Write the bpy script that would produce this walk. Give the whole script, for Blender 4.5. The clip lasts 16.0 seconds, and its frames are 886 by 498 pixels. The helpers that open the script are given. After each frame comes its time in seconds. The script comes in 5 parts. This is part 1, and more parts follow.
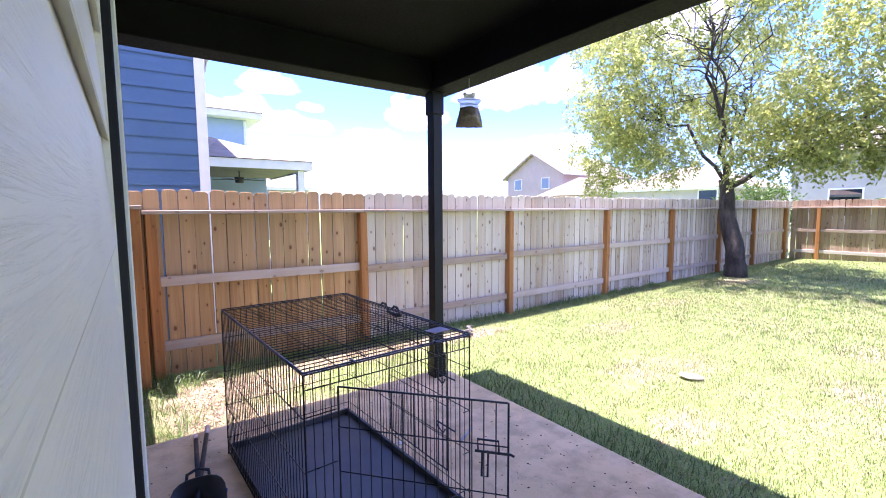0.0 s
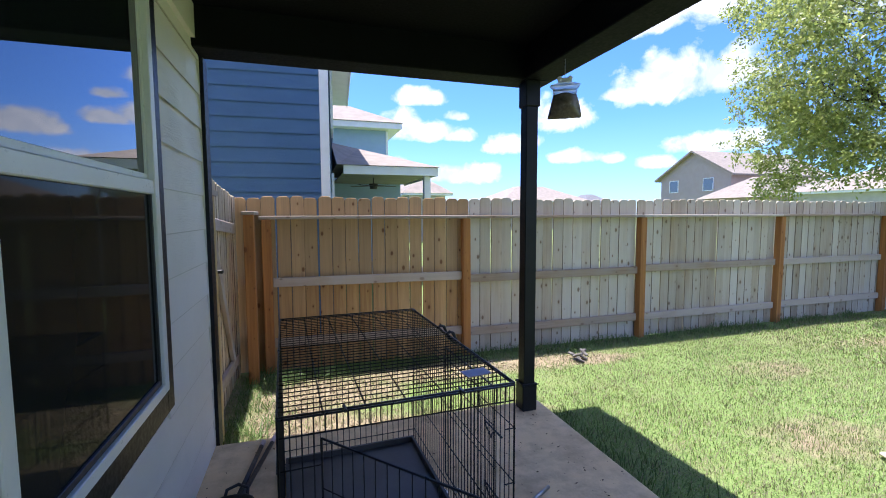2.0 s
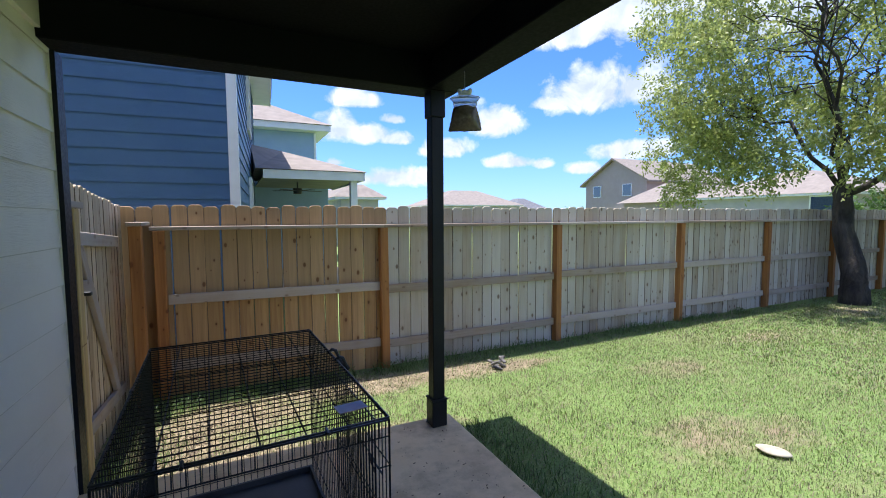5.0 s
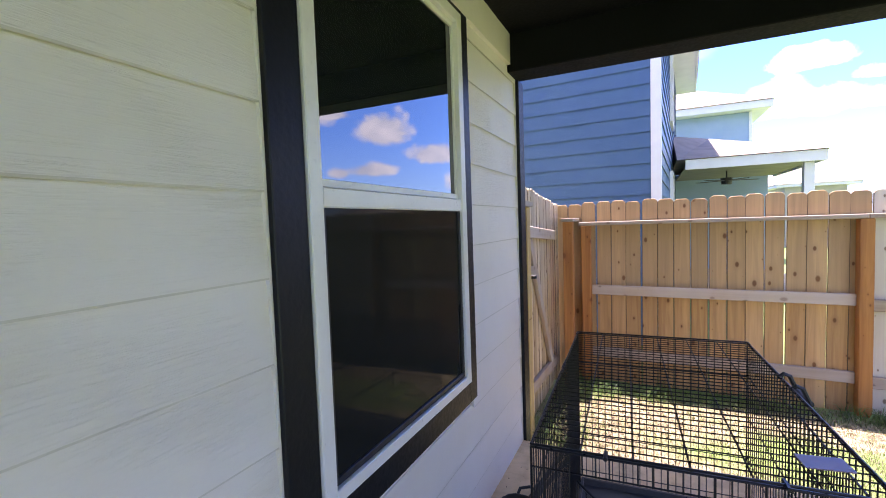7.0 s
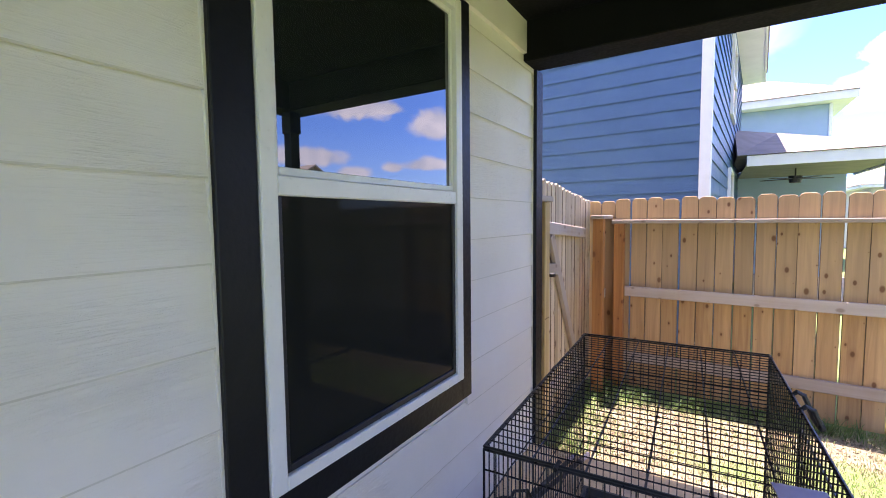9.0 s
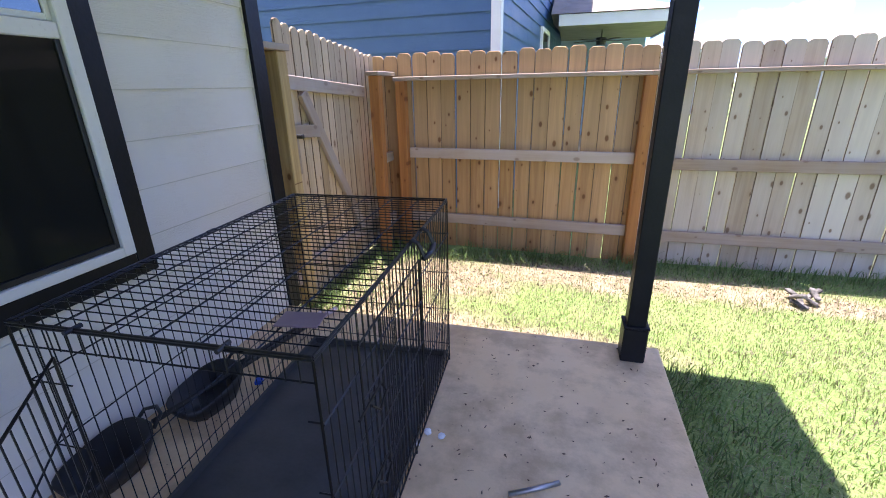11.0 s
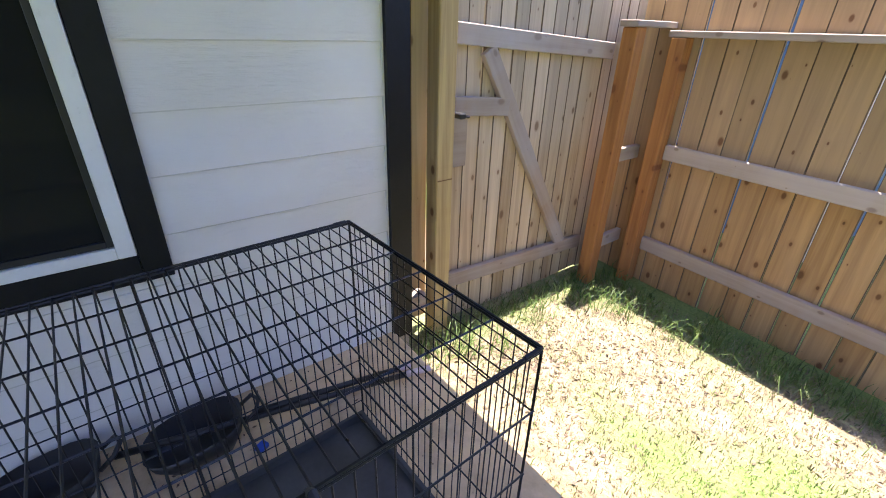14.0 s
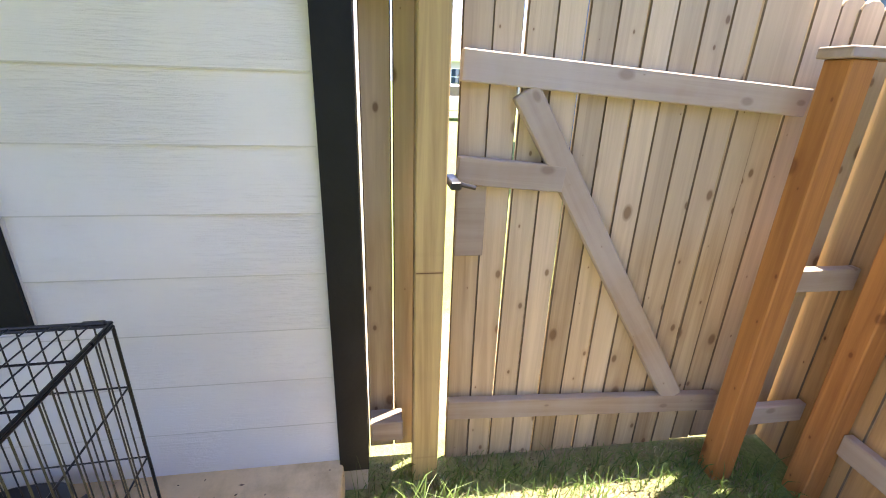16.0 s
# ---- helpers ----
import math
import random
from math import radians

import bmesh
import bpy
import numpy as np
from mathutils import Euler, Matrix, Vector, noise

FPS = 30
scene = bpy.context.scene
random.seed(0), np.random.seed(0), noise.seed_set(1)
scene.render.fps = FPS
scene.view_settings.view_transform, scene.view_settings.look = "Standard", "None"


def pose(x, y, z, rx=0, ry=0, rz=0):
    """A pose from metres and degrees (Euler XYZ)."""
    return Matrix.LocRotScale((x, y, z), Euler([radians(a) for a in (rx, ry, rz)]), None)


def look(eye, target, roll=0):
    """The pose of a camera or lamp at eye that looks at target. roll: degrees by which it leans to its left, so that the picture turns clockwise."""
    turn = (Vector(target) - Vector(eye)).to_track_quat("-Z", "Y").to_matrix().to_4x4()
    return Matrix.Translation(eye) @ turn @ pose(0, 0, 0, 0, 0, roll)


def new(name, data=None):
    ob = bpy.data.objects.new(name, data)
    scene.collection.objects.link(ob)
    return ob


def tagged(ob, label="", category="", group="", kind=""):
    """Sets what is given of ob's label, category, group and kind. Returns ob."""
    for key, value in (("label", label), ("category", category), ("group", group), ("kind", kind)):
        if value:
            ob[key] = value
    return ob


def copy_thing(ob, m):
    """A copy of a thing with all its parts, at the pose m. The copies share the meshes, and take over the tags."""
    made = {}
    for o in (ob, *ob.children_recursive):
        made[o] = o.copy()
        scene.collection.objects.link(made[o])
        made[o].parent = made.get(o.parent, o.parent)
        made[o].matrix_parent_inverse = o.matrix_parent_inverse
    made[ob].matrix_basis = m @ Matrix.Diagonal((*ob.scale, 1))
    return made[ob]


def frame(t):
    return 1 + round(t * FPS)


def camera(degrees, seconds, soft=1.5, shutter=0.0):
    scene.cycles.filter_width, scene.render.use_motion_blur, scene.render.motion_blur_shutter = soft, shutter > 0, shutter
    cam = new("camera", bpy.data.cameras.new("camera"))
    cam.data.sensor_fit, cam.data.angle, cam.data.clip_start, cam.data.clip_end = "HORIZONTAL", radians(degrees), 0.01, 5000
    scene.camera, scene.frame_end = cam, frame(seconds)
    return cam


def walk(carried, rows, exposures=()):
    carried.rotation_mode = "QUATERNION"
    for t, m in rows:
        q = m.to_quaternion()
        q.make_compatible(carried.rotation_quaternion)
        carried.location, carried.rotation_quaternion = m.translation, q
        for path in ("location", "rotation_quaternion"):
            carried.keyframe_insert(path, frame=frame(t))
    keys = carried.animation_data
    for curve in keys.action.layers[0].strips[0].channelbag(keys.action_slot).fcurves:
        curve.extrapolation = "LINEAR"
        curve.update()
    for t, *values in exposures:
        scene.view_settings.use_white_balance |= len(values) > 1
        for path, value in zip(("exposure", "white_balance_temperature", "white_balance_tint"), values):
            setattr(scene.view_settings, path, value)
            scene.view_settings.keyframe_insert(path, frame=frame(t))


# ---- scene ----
cam = camera(90.7, 16.0, 1.0)
PATH = [
    (0, (0.028, 1.744, 1.425), (1.187, 3.365, 1.247), -0.4),
    (0.5, (0.112, 1.749, 1.423), (1.025, 3.52, 1.253), -0.5),
    (1, (0.171, 1.784, 1.408), (0.951, 3.618, 1.245), -0.4),
    (1.5, (0.35, 1.923, 1.406), (0.958, 3.823, 1.258), -0.6),
    (2, (0.58, 1.927, 1.444), (1.176, 3.83, 1.288), -0.2),
    (2.5, (0.829, 1.884, 1.489), (1.755, 3.649, 1.33), 0.1),
    (3, (0.956, 1.883, 1.502), (2.341, 3.317, 1.344), 0.5),
    (3.5, (0.991, 1.959, 1.507), (2.537, 3.218, 1.358), 0.6),
    (4, (1.008, 1.993, 1.534), (2.547, 3.262, 1.384), 0.7),
    (4.5, (0.942, 1.937, 1.536), (2.321, 3.378, 1.394), 0.4),
    (5, (0.822, 1.942, 1.508), (1.683, 3.742, 1.365), -0.3),
    (5.2, (0.758, 1.949, 1.476), (1.301, 3.87, 1.343), -1.0),
    (7.3, (0.799, 2.111, 1.475), (-0.153, 3.867, 1.362), -2.0),
    (7.5, (0.82, 2.136, 1.486), (-0.186, 3.861, 1.373), -1.8),
    (8, (0.784, 2.178, 1.486), (-0.256, 3.881, 1.359), -0.6),
    (8.5, (0.799, 2.209, 1.483), (-0.255, 3.904, 1.365), -1.2),
    (9, (0.987, 2.227, 1.46), (-0.069, 3.92, 1.325), -0.6),
    (9.5, (1.36, 2.262, 1.405), (0.499, 4.064, 1.284), -0.9),
    (10, (1.464, 2.424, 1.378), (0.979, 4.357, 1.200), -0.4),
    (10.2, (1.51, 2.454, 1.37), (1.094, 4.389, 1.081), -0.6),
    (12.3, (1.832, 3.132, 1.325), (1.176, 4.781, 0.401), -0.4),
    (12.5, (1.821, 3.224, 1.315), (1.166, 4.869, 0.386), -0.3),
    (13, (1.773, 3.506, 1.295), (1.111, 5.141, 0.353), 0.0),
    (13.2, (1.739, 3.618, 1.307), (1.023, 5.222, 0.352), 0.6),
    (13.5, (1.676, 3.737, 1.335), (0.742, 5.219, 0.368), 1.3),
    (14, (1.611, 3.958, 1.414), (0.196, 5.047, 0.513), 1.7),
    (14.5, (1.519, 4.242, 1.432), (-0.106, 5.123, 0.666), 0.9),
    (15, (1.471, 4.574, 1.443), (-0.269, 5.217, 0.695), 1.4),
    (15.5, (1.433, 4.819, 1.421), (-0.4, 5.139, 0.687), 1.7),
    (16, (1.303, 5.04, 1.35), (-0.542, 5.33, 0.634), 1.9),
]
EXPOSURES = [
    (0.0, 3.2, 6100, 42), (0.5, 2.85, 6050, 37), (1.0, 2.55, 6000, 28), (1.5, 2.3, 6000, 21), (2.0, 2.15, 6000, 18), (2.5, 1.95, 6000, 16), (3.0, 1.8, 6000, 15),
    (3.5, 1.65, 6000, 13), (4.5, 1.65, 6000, 13), (5.0, 1.8, 6000, 15), (5.2, 1.95, 6050, 17), (7.3, 3.15, 6600, 33), (9.0, 3.15, 6600, 33), (9.5, 2.95, 6350, 31),
    (10.0, 2.75, 6200, 28), (10.2, 2.75, 6200, 28), (12.3, 3.05, 6300, 25), (14.0, 3.1, 6450, 24), (15.0, 3.45, 7000, 22), (16.0, 3.55, 7250, 22)]
walk(cam, [(t, look(eye, target, roll)) for t, eye, target, roll in PATH], EXPOSURES)

# ---- sky and sun ----
SUN_TRAVEL = Vector((0.10, -0.21, -1.0)).normalized()
sun = new("sun", bpy.data.lights.new("sun", "SUN"))
sun.data.energy, sun.data.angle, sun.data.color = 2.55, radians(0.5), (1.0, 0.96, 0.88)
sun.matrix_world = SUN_TRAVEL.to_track_quat("-Z", "Y").to_matrix().to_4x4()
to_sun = -SUN_TRAVEL


class Nodes:
    """Short hand for building a node tree."""
    def __init__(self, tree):
        self.tree = tree
        tree.nodes.clear()

    def add(self, kind, inputs=None, **props):
        n = self.tree.nodes.new(kind)
        for k, v in props.items():
            setattr(n, k, v)
        for k, v in (inputs or {}).items():
            self.put(n.inputs[k], v)
        return n

    def put(self, socket, v):
        if isinstance(v, bpy.types.NodeSocket):
            self.tree.links.new(v, socket)
        elif isinstance(v, bpy.types.Node):
            self.tree.links.new(v.outputs[0], socket)
        else:
            socket.default_value = v

    def math(self, op, a, b=0.0, c=0.0):
        return self.add("ShaderNodeMath", {0: a, 1: b, 2: c}, operation=op).outputs[0]

    def mix(self, f, a, b, blend="MIX"):
        n = self.add("ShaderNodeMix", data_type="RGBA", blend_type=blend)
        self.put(n.inputs[0], f), self.put(n.inputs[6], a), self.put(n.inputs[7], b)
        return n.outputs[2]

    def ramp(self, f, lo, hi, a=0.0, b=1.0):
        return self.add("ShaderNodeMapRange", {0: f, 1: lo, 2: hi, 3: a, 4: b}).outputs[0]

    def noise(self, vec, scale, detail=3.0, rough=0.5, distort=0.0):
        return self.add("ShaderNodeTexNoise", {"Vector": vec, "Scale": scale, "Detail": detail, "Roughness": rough, "Distortion": distort}).outputs[0]


def rgb(r, g, b):
    return (r, g, b, 1.0)


world = bpy.data.worlds.new("world")
scene.world = world
world.use_nodes = True
n = Nodes(world.node_tree)
sky = n.add("ShaderNodeTexSky", sky_type="NISHITA", sun_disc=False, sun_elevation=math.asin(to_sun.z),
            sun_rotation=math.atan2(to_sun.x, to_sun.y), air_density=1.0, dust_density=0.2, ozone_density=4.0)
where = n.add("ShaderNodeTexCoord").outputs["Generated"]
split = n.add("ShaderNodeSeparateXYZ", {0: where})
up = n.math("MAXIMUM", split.outputs[2], 0.0)
# cumulus puffs by azimuth, elevation, half width and half height, in degrees
CLOUDS = ((44.2, 14.4, 5.4, 3.0), (49.2, 14.6, 4.0, 2.6), (39.0, 13.8, 2.0, 1.0), (32.3, 11.6, 2.9, 2.4), (34.4, 6.9, 3.0, 1.1), (38.2, 6.6, 1.3, 0.8), (12.4, 10.9, 3.4, 2.3), (16.4, 10.4, 3.0, 1.5),
          (19.6, 9.9, 2.6, 1.0), (25.8, 8.7, 3.3, 1.6), (14.5, 14.4, 3.4, 1.3), (49.6, 22.4, 7.6, 4.0), (42.0, 20.8, 3.8, 1.7), (48.6, 7.6, 4.4, 1.5), (43.4, 5.8, 2.2, 0.9), (19.0, 5.0, 5.4, 1.5),
          (11.8, 6.9, 1.2, 0.7), (19.3, 12.3, 1.6, 0.8), (84.0, 12.6, 4.0, 2.4), (5.0, 20.5, 5.0, 1.8), (62.0, 19.0, 6.0, 3.0), (74.0, 24.0, 6.0, 3.0))
field = -1.0
for az, el, rx, ry in CLOUDS:
    az, el = radians(az), radians(el)
    ahead = Vector((math.sin(az) * math.cos(el), math.cos(az) * math.cos(el), math.sin(el)))
    aside = Vector((math.cos(az), -math.sin(az), 0.0))
    a = n.add("ShaderNodeVectorMath", {0: where, 1: aside / math.sin(radians(rx * 1.15))}, operation="DOT_PRODUCT").outputs["Value"]
    b = n.add("ShaderNodeVectorMath", {0: where, 1: aside.cross(ahead) / math.sin(radians(ry * 1.15))}, operation="DOT_PRODUCT").outputs["Value"]
    b = n.math("MAXIMUM", b, n.math("MULTIPLY", b, -1.8))
    field = n.math("MAXIMUM", field, n.math("SUBTRACT", 1.0, n.math("SQRT", n.math("MULTIPLY_ADD", a, a, n.math("MULTIPLY", b, b)))))
puffs = n.noise(where, 17.0, 9.0, 0.58, 0.3)
cover = n.math("MULTIPLY_ADD", n.math("SUBTRACT", puffs, 0.5), 1.9, field)
mask = n.ramp(cover, -0.04, 0.40)
# broken cloud over the rest of the sky
sheet = n.add("ShaderNodeCombineXYZ", {0: split.outputs[0], 1: split.outputs[1], 2: n.math("MULTIPLY_ADD", split.outputs[2], 2.1, 3.3)})
open_sky = n.math("MULTIPLY_ADD", split.outputs[0], 0.72, n.math("MULTIPLY", split.outputs[1], 0.69))
rest = n.math("ADD", n.noise(sheet, 5.2, 9.0, 0.52), n.ramp(n.noise(sheet, 1.3, 2.0, 0.5), 0.35, 0.65, -0.05, 0.05))
mask = n.math("MAXIMUM", mask, n.math("MULTIPLY", n.ramp(rest, 0.51, 0.58), n.ramp(open_sky, 0.74, 0.60)))
mask = n.math("MULTIPLY", mask, n.ramp(up, 0.0, 0.05))
shade = n.ramp(puffs, 0.40, 0.66)
toward = n.math("MAXIMUM", n.add("ShaderNodeVectorMath", {0: where, 1: to_sun}, operation="DOT_PRODUCT").outputs["Value"], 0.0)
white = n.mix(shade, rgb(2.5, 2.8, 3.3), rgb(3.9, 4.0, 4.2))
glow = n.math("MULTIPLY_ADD", n.math("POWER", toward, 4.0), 1.2, 1.0)
white = n.mix(1.0, white, n.add("ShaderNodeCombineColor", {0: glow, 1: glow, 2: glow}).outputs[0], "MULTIPLY")
blue = n.mix(1.0, sky.outputs[0], rgb(0.34, 0.51, 0.84), "MULTIPLY")
haze = n.mix(n.ramp(up, 0.0, 0.20, 0.34, 0.0), blue, rgb(2.1, 2.8, 3.8))
clouds = n.mix(n.math("MULTIPLY", mask, 0.95), haze, white)
back = n.add("ShaderNodeBackground", {0: clouds, 1: 0.088})
n.add("ShaderNodeOutputWorld", {0: back})

# ---- materials ----
def material(name, build):
    m = bpy.data.materials.new(name)
    m.use_nodes = True
    n = Nodes(m.node_tree)
    bsdf = n.add("ShaderNodeBsdfPrincipled")
    n.add("ShaderNodeOutputMaterial", {0: bsdf})
    build(n, bsdf)
    return m


def coords(n, scale=(1, 1, 1), space="Object", shift=False):
    v = n.add("ShaderNodeTexCoord").outputs[space] if space != "World" else n.add("ShaderNodeNewGeometry").outputs["Position"]
    m = n.add("ShaderNodeMapping", {0: v, 3: scale})
    if shift:
        r = n.add("ShaderNodeObjectInfo").outputs["Random"]
        n.put(m.inputs[1], n.add("ShaderNodeCombineXYZ", {0: n.math("MULTIPLY", r, 37.0), 1: n.math("MULTIPLY", r, 91.0), 2: n.math("MULTIPLY", r, 53.0)}).outputs[0])
    return m.outputs[0]


def bump(n, bsdf, height, strength=0.4, dist=0.01):
    n.put(bsdf.inputs["Normal"], n.add("ShaderNodeBump", {"Height": height, "Strength": strength, "Distance": dist}).outputs[0])


def plain(name, a, b, rough=0.6, scale=6.0, relief=0.15, metal=0.0, fine=60.0, space="Object", gloss=0.5):
    """A surface between two close colours, blotched at one scale and grained at a finer one."""
    def build(n, s):
        v = coords(n, space=space)
        big, small = n.noise(v, scale, 4.0), n.noise(v, fine, 3.0)
        f = n.ramp(n.math("ADD", big, n.math("MULTIPLY", small, 0.35)), 0.45, 0.9)
        n.put(s.inputs["Base Color"], n.mix(f, rgb(*a), rgb(*b)))
        n.put(s.inputs["Roughness"], n.ramp(small, 0.3, 0.7, max(0.0, rough - 0.08), min(1.0, rough + 0.08)))
        s.inputs["Metallic"].default_value = metal
        s.inputs["Specular IOR Level"].default_value = gloss
        if relief:
            bump(n, s, small, relief, 0.004)
    return material(name, build)


def timber(name, dark, light, grey, amount, axis=2, knots=0.85, rained=0.0):
    """Sawn boards: grain along one axis, knots, a weathered grey film and a tone of its own for every board."""
    def build(n, s):
        along = [26.0, 26.0, 26.0]
        along[axis] = 1.1
        v = coords(n, tuple(along), shift=True)
        grain = n.noise(v, 1.0, 6.0, 0.6, 0.8)
        fine = n.noise(coords(n, tuple(3.0 * a for a in along), shift=True), 1.0, 3.0, 0.6)
        r = n.add("ShaderNodeObjectInfo").outputs["Random"]
        broad = n.noise(coords(n, tuple(0.22 * a for a in along), shift=True), 1.0, 4.0, 0.6, 0.5)
        streak = n.math("MULTIPLY_ADD", n.ramp(grain, 0.36, 0.64), 0.6, n.math("MULTIPLY", n.ramp(broad, 0.33, 0.66), 0.4))
        col = n.mix(streak, rgb(*dark), rgb(*light))
        stretch = [7.0, 7.0, 7.0]
        stretch[axis] = 4.2
        sp = n.add("ShaderNodeSeparateXYZ", {0: coords(n, tuple(stretch), shift=True)}).outputs
        flat_ = n.add("ShaderNodeCombineXYZ", {0: sp[1] if axis == 1 else sp[0], 1: sp[2], 2: 0.0})
        vor = n.add("ShaderNodeTexVoronoi", {"Vector": flat_.outputs[0], "Scale": 1.0, "Randomness": 1.0}, voronoi_dimensions="2D")
        pick = n.add("ShaderNodeSeparateColor", {0: vor.outputs["Color"]}).outputs[0]
        size = n.math("MULTIPLY_ADD", n.math("POWER", pick, 1.7), 0.135, 0.010)
        reach = n.math("DIVIDE", vor.outputs["Distance"], size)
        spot = n.math("MULTIPLY", n.ramp(reach, 0.6, 1.1, 1.0, 0.0), knots)
        col = n.mix(n.ramp(reach, 1.0, 2.6, 0.45 * knots, 0.0), col, rgb(dark[0] * 0.85, dark[1] * 0.72, dark[2] * 0.6))
        film = n.noise(coords(n, (2.5, 2.5, 0.9), shift=True), 1.0, 5.0, 0.6)
        f = n.math("MULTIPLY", n.ramp(n.math("ADD", film, n.math("MULTIPLY", r, 0.35)), 0.38, 0.85), amount)
        if rained:
            f = n.math("MAXIMUM", f, n.math("MULTIPLY", n.ramp(n.math("MULTIPLY_ADD", film, 0.35, n.add("ShaderNodeSeparateXYZ", {0: coords(n)}).outputs[2]), 0.98, 1.22), rained))
        col = n.mix(f, col, rgb(*grey))
        col = n.mix(spot, col, rgb(dark[0] * 0.42, dark[1] * 0.33, dark[2] * 0.27))
        tone = n.ramp(r, 0.0, 1.0, 0.80, 1.14)
        col = n.mix(1.0, col, n.add("ShaderNodeCombineColor", {0: tone, 1: tone, 2: tone}).outputs[0], "MULTIPLY")
        n.put(s.inputs["Base Color"], col)
        s.inputs["Roughness"].default_value = 0.82
        bump(n, s, n.math("ADD", grain, n.math("MULTIPLY", fine, 0.5)), 0.45, 0.004)
    return material(name, build)


def siding_paint(name, a, b, grain_axis=1, rough=0.55):
    """Painted fibre-cement boards with an embossed wood grain along their length."""
    def build(n, s):
        sc = [14.0, 14.0, 130.0]
        sc[grain_axis] = 5.5
        g = n.noise(coords(n, tuple(sc), "Object", True), 1.0, 5.0, 0.6, 1.6)
        dirt = n.noise(coords(n, (1.6, 1.6, 1.6), "World"), 1.0, 6.0, 0.65)
        n.put(s.inputs["Base Color"], n.mix(n.ramp(dirt, 0.35, 0.75), rgb(*a), rgb(*b)))
        s.inputs["Roughness"].default_value = rough
        press = n.noise(coords(n, (1.0, 1.0, 1.0), "Object", True), 2.2, 3.0)
        bump(n, s, n.math("MULTIPLY", n.ramp(g, 0.45, 0.66), n.ramp(press, 0.46, 0.66, 0.15, 1.0)), 0.55, 0.004)
    return material(name, build)


PICKET = timber("cedar_pickets", (0.30, 0.14, 0.042), (0.60, 0.345, 0.128), (0.43, 0.335, 0.215), 0.35, rained=0.5)
# Shade of the seams between boards, put into the chamfer colour.
SEAM_SHADE = plain("board_seam_shade", (0.11, 0.075, 0.045), (0.20, 0.145, 0.09), 0.9, 9.0, 0.2)
GATE_WOOD = timber("gate_boards", (0.36, 0.225, 0.105), (0.68, 0.51, 0.29), (0.60, 0.54, 0.44), 0.40, 2, 0.75, 0.45)
OLD_PICKET = timber("weathered_pickets", (0.36, 0.26, 0.165), (0.55, 0.43, 0.29), (0.55, 0.52, 0.45), 0.75)
# Darker brown: the trees' shade over the far fence is mixed into the colour.
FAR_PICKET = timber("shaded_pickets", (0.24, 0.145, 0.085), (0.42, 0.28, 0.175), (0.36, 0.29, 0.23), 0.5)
RAIL = timber("rail_wood", (0.30, 0.20, 0.13), (0.48, 0.36, 0.25), (0.44, 0.385, 0.34), 0.75, 0, 0.5)
RAIL_Y = timber("gate_rail_wood", (0.30, 0.20, 0.13), (0.48, 0.37, 0.26), (0.47, 0.43, 0.395), 0.9, 1, 0.4)
POST = timber("stained_post_wood", (0.25, 0.085, 0.020), (0.51, 0.22, 0.055), (0.38, 0.22, 0.09), 0.2, 2, 0.6)
GREEN_POST = timber("treated_post_wood", (0.26, 0.145, 0.045), (0.58, 0.42, 0.17), (0.45, 0.38, 0.22), 0.25, 2, 0.9)
CREAM = siding_paint("cream_siding", (0.75, 0.72, 0.655), (0.81, 0.783, 0.725))
BLUE = siding_paint("blue_siding", (0.042, 0.110, 0.225), (0.055, 0.130, 0.255), 0)
PALE_BLUE = siding_paint("pale_blue_siding", (0.27, 0.39, 0.55), (0.31, 0.43, 0.60), 0)
GREIGE = siding_paint("greige_siding", (0.35, 0.28, 0.245), (0.39, 0.32, 0.285), 0)
BLACK_TRIM = plain("black_trim_paint", (0.006, 0.0065, 0.008), (0.012, 0.013, 0.015), 0.45, 5.0, 0.25, gloss=0.25)
BLACK_CEILING = plain("black_ceiling_paint", (0.0035, 0.0037, 0.0045), (0.007, 0.0074, 0.009), 0.7, 3.0, 0.2, gloss=0.12)
WHITE_TRIM = plain("white_trim_paint", (0.72, 0.73, 0.74), (0.80, 0.81, 0.82), 0.5, 4.0, 0.08)
VINYL = plain("white_vinyl", (0.74, 0.74, 0.70), (0.80, 0.80, 0.76), 0.35, 5.0, 0.05)
SHINGLE = plain("tan_shingles", (0.21, 0.175, 0.145), (0.29, 0.245, 0.205), 0.9, 3.0, 0.5, 0.0, 26.0)
DARK_SHINGLE = plain("dark_shingles", (0.12, 0.12, 0.13), (0.18, 0.18, 0.19), 0.9, 3.0, 0.5, 0.0, 26.0)
WIRE = plain("black_wire_enamel", (0.008, 0.008, 0.009), (0.016, 0.016, 0.018), 0.35, 20.0, 0.0, 0.2)
TRAY = plain("black_plastic_tray", (0.034, 0.035, 0.037), (0.068, 0.070, 0.072), 0.4, 5.0, 0.15)
PLASTIC = plain("black_plastic", (0.012, 0.012, 0.013), (0.022, 0.022, 0.024), 0.45, 8.0, 0.1)
PINK = plain("faded_tag_plastic", (0.58, 0.44, 0.44), (0.66, 0.52, 0.51), 0.5, 9.0, 0.05)
TAG = plain("mauve_tag_plastic", (0.27, 0.17, 0.19), (0.34, 0.23, 0.25), 0.35, 9.0, 0.05)
SCRAP = plain("charred_scraps", (0.025, 0.022, 0.02), (0.24, 0.22, 0.20), 0.9, 14.0, 0.3)
STONE = plain("pale_limestone", (0.34, 0.28, 0.20), (0.50, 0.44, 0.34), 0.9, 12.0, 0.5, 0.0, 50.0)
BLUE_PLASTIC = plain("blue_plastic", (0.010, 0.06, 0.40), (0.014, 0.08, 0.48), 0.4, 5.0, 0.0)
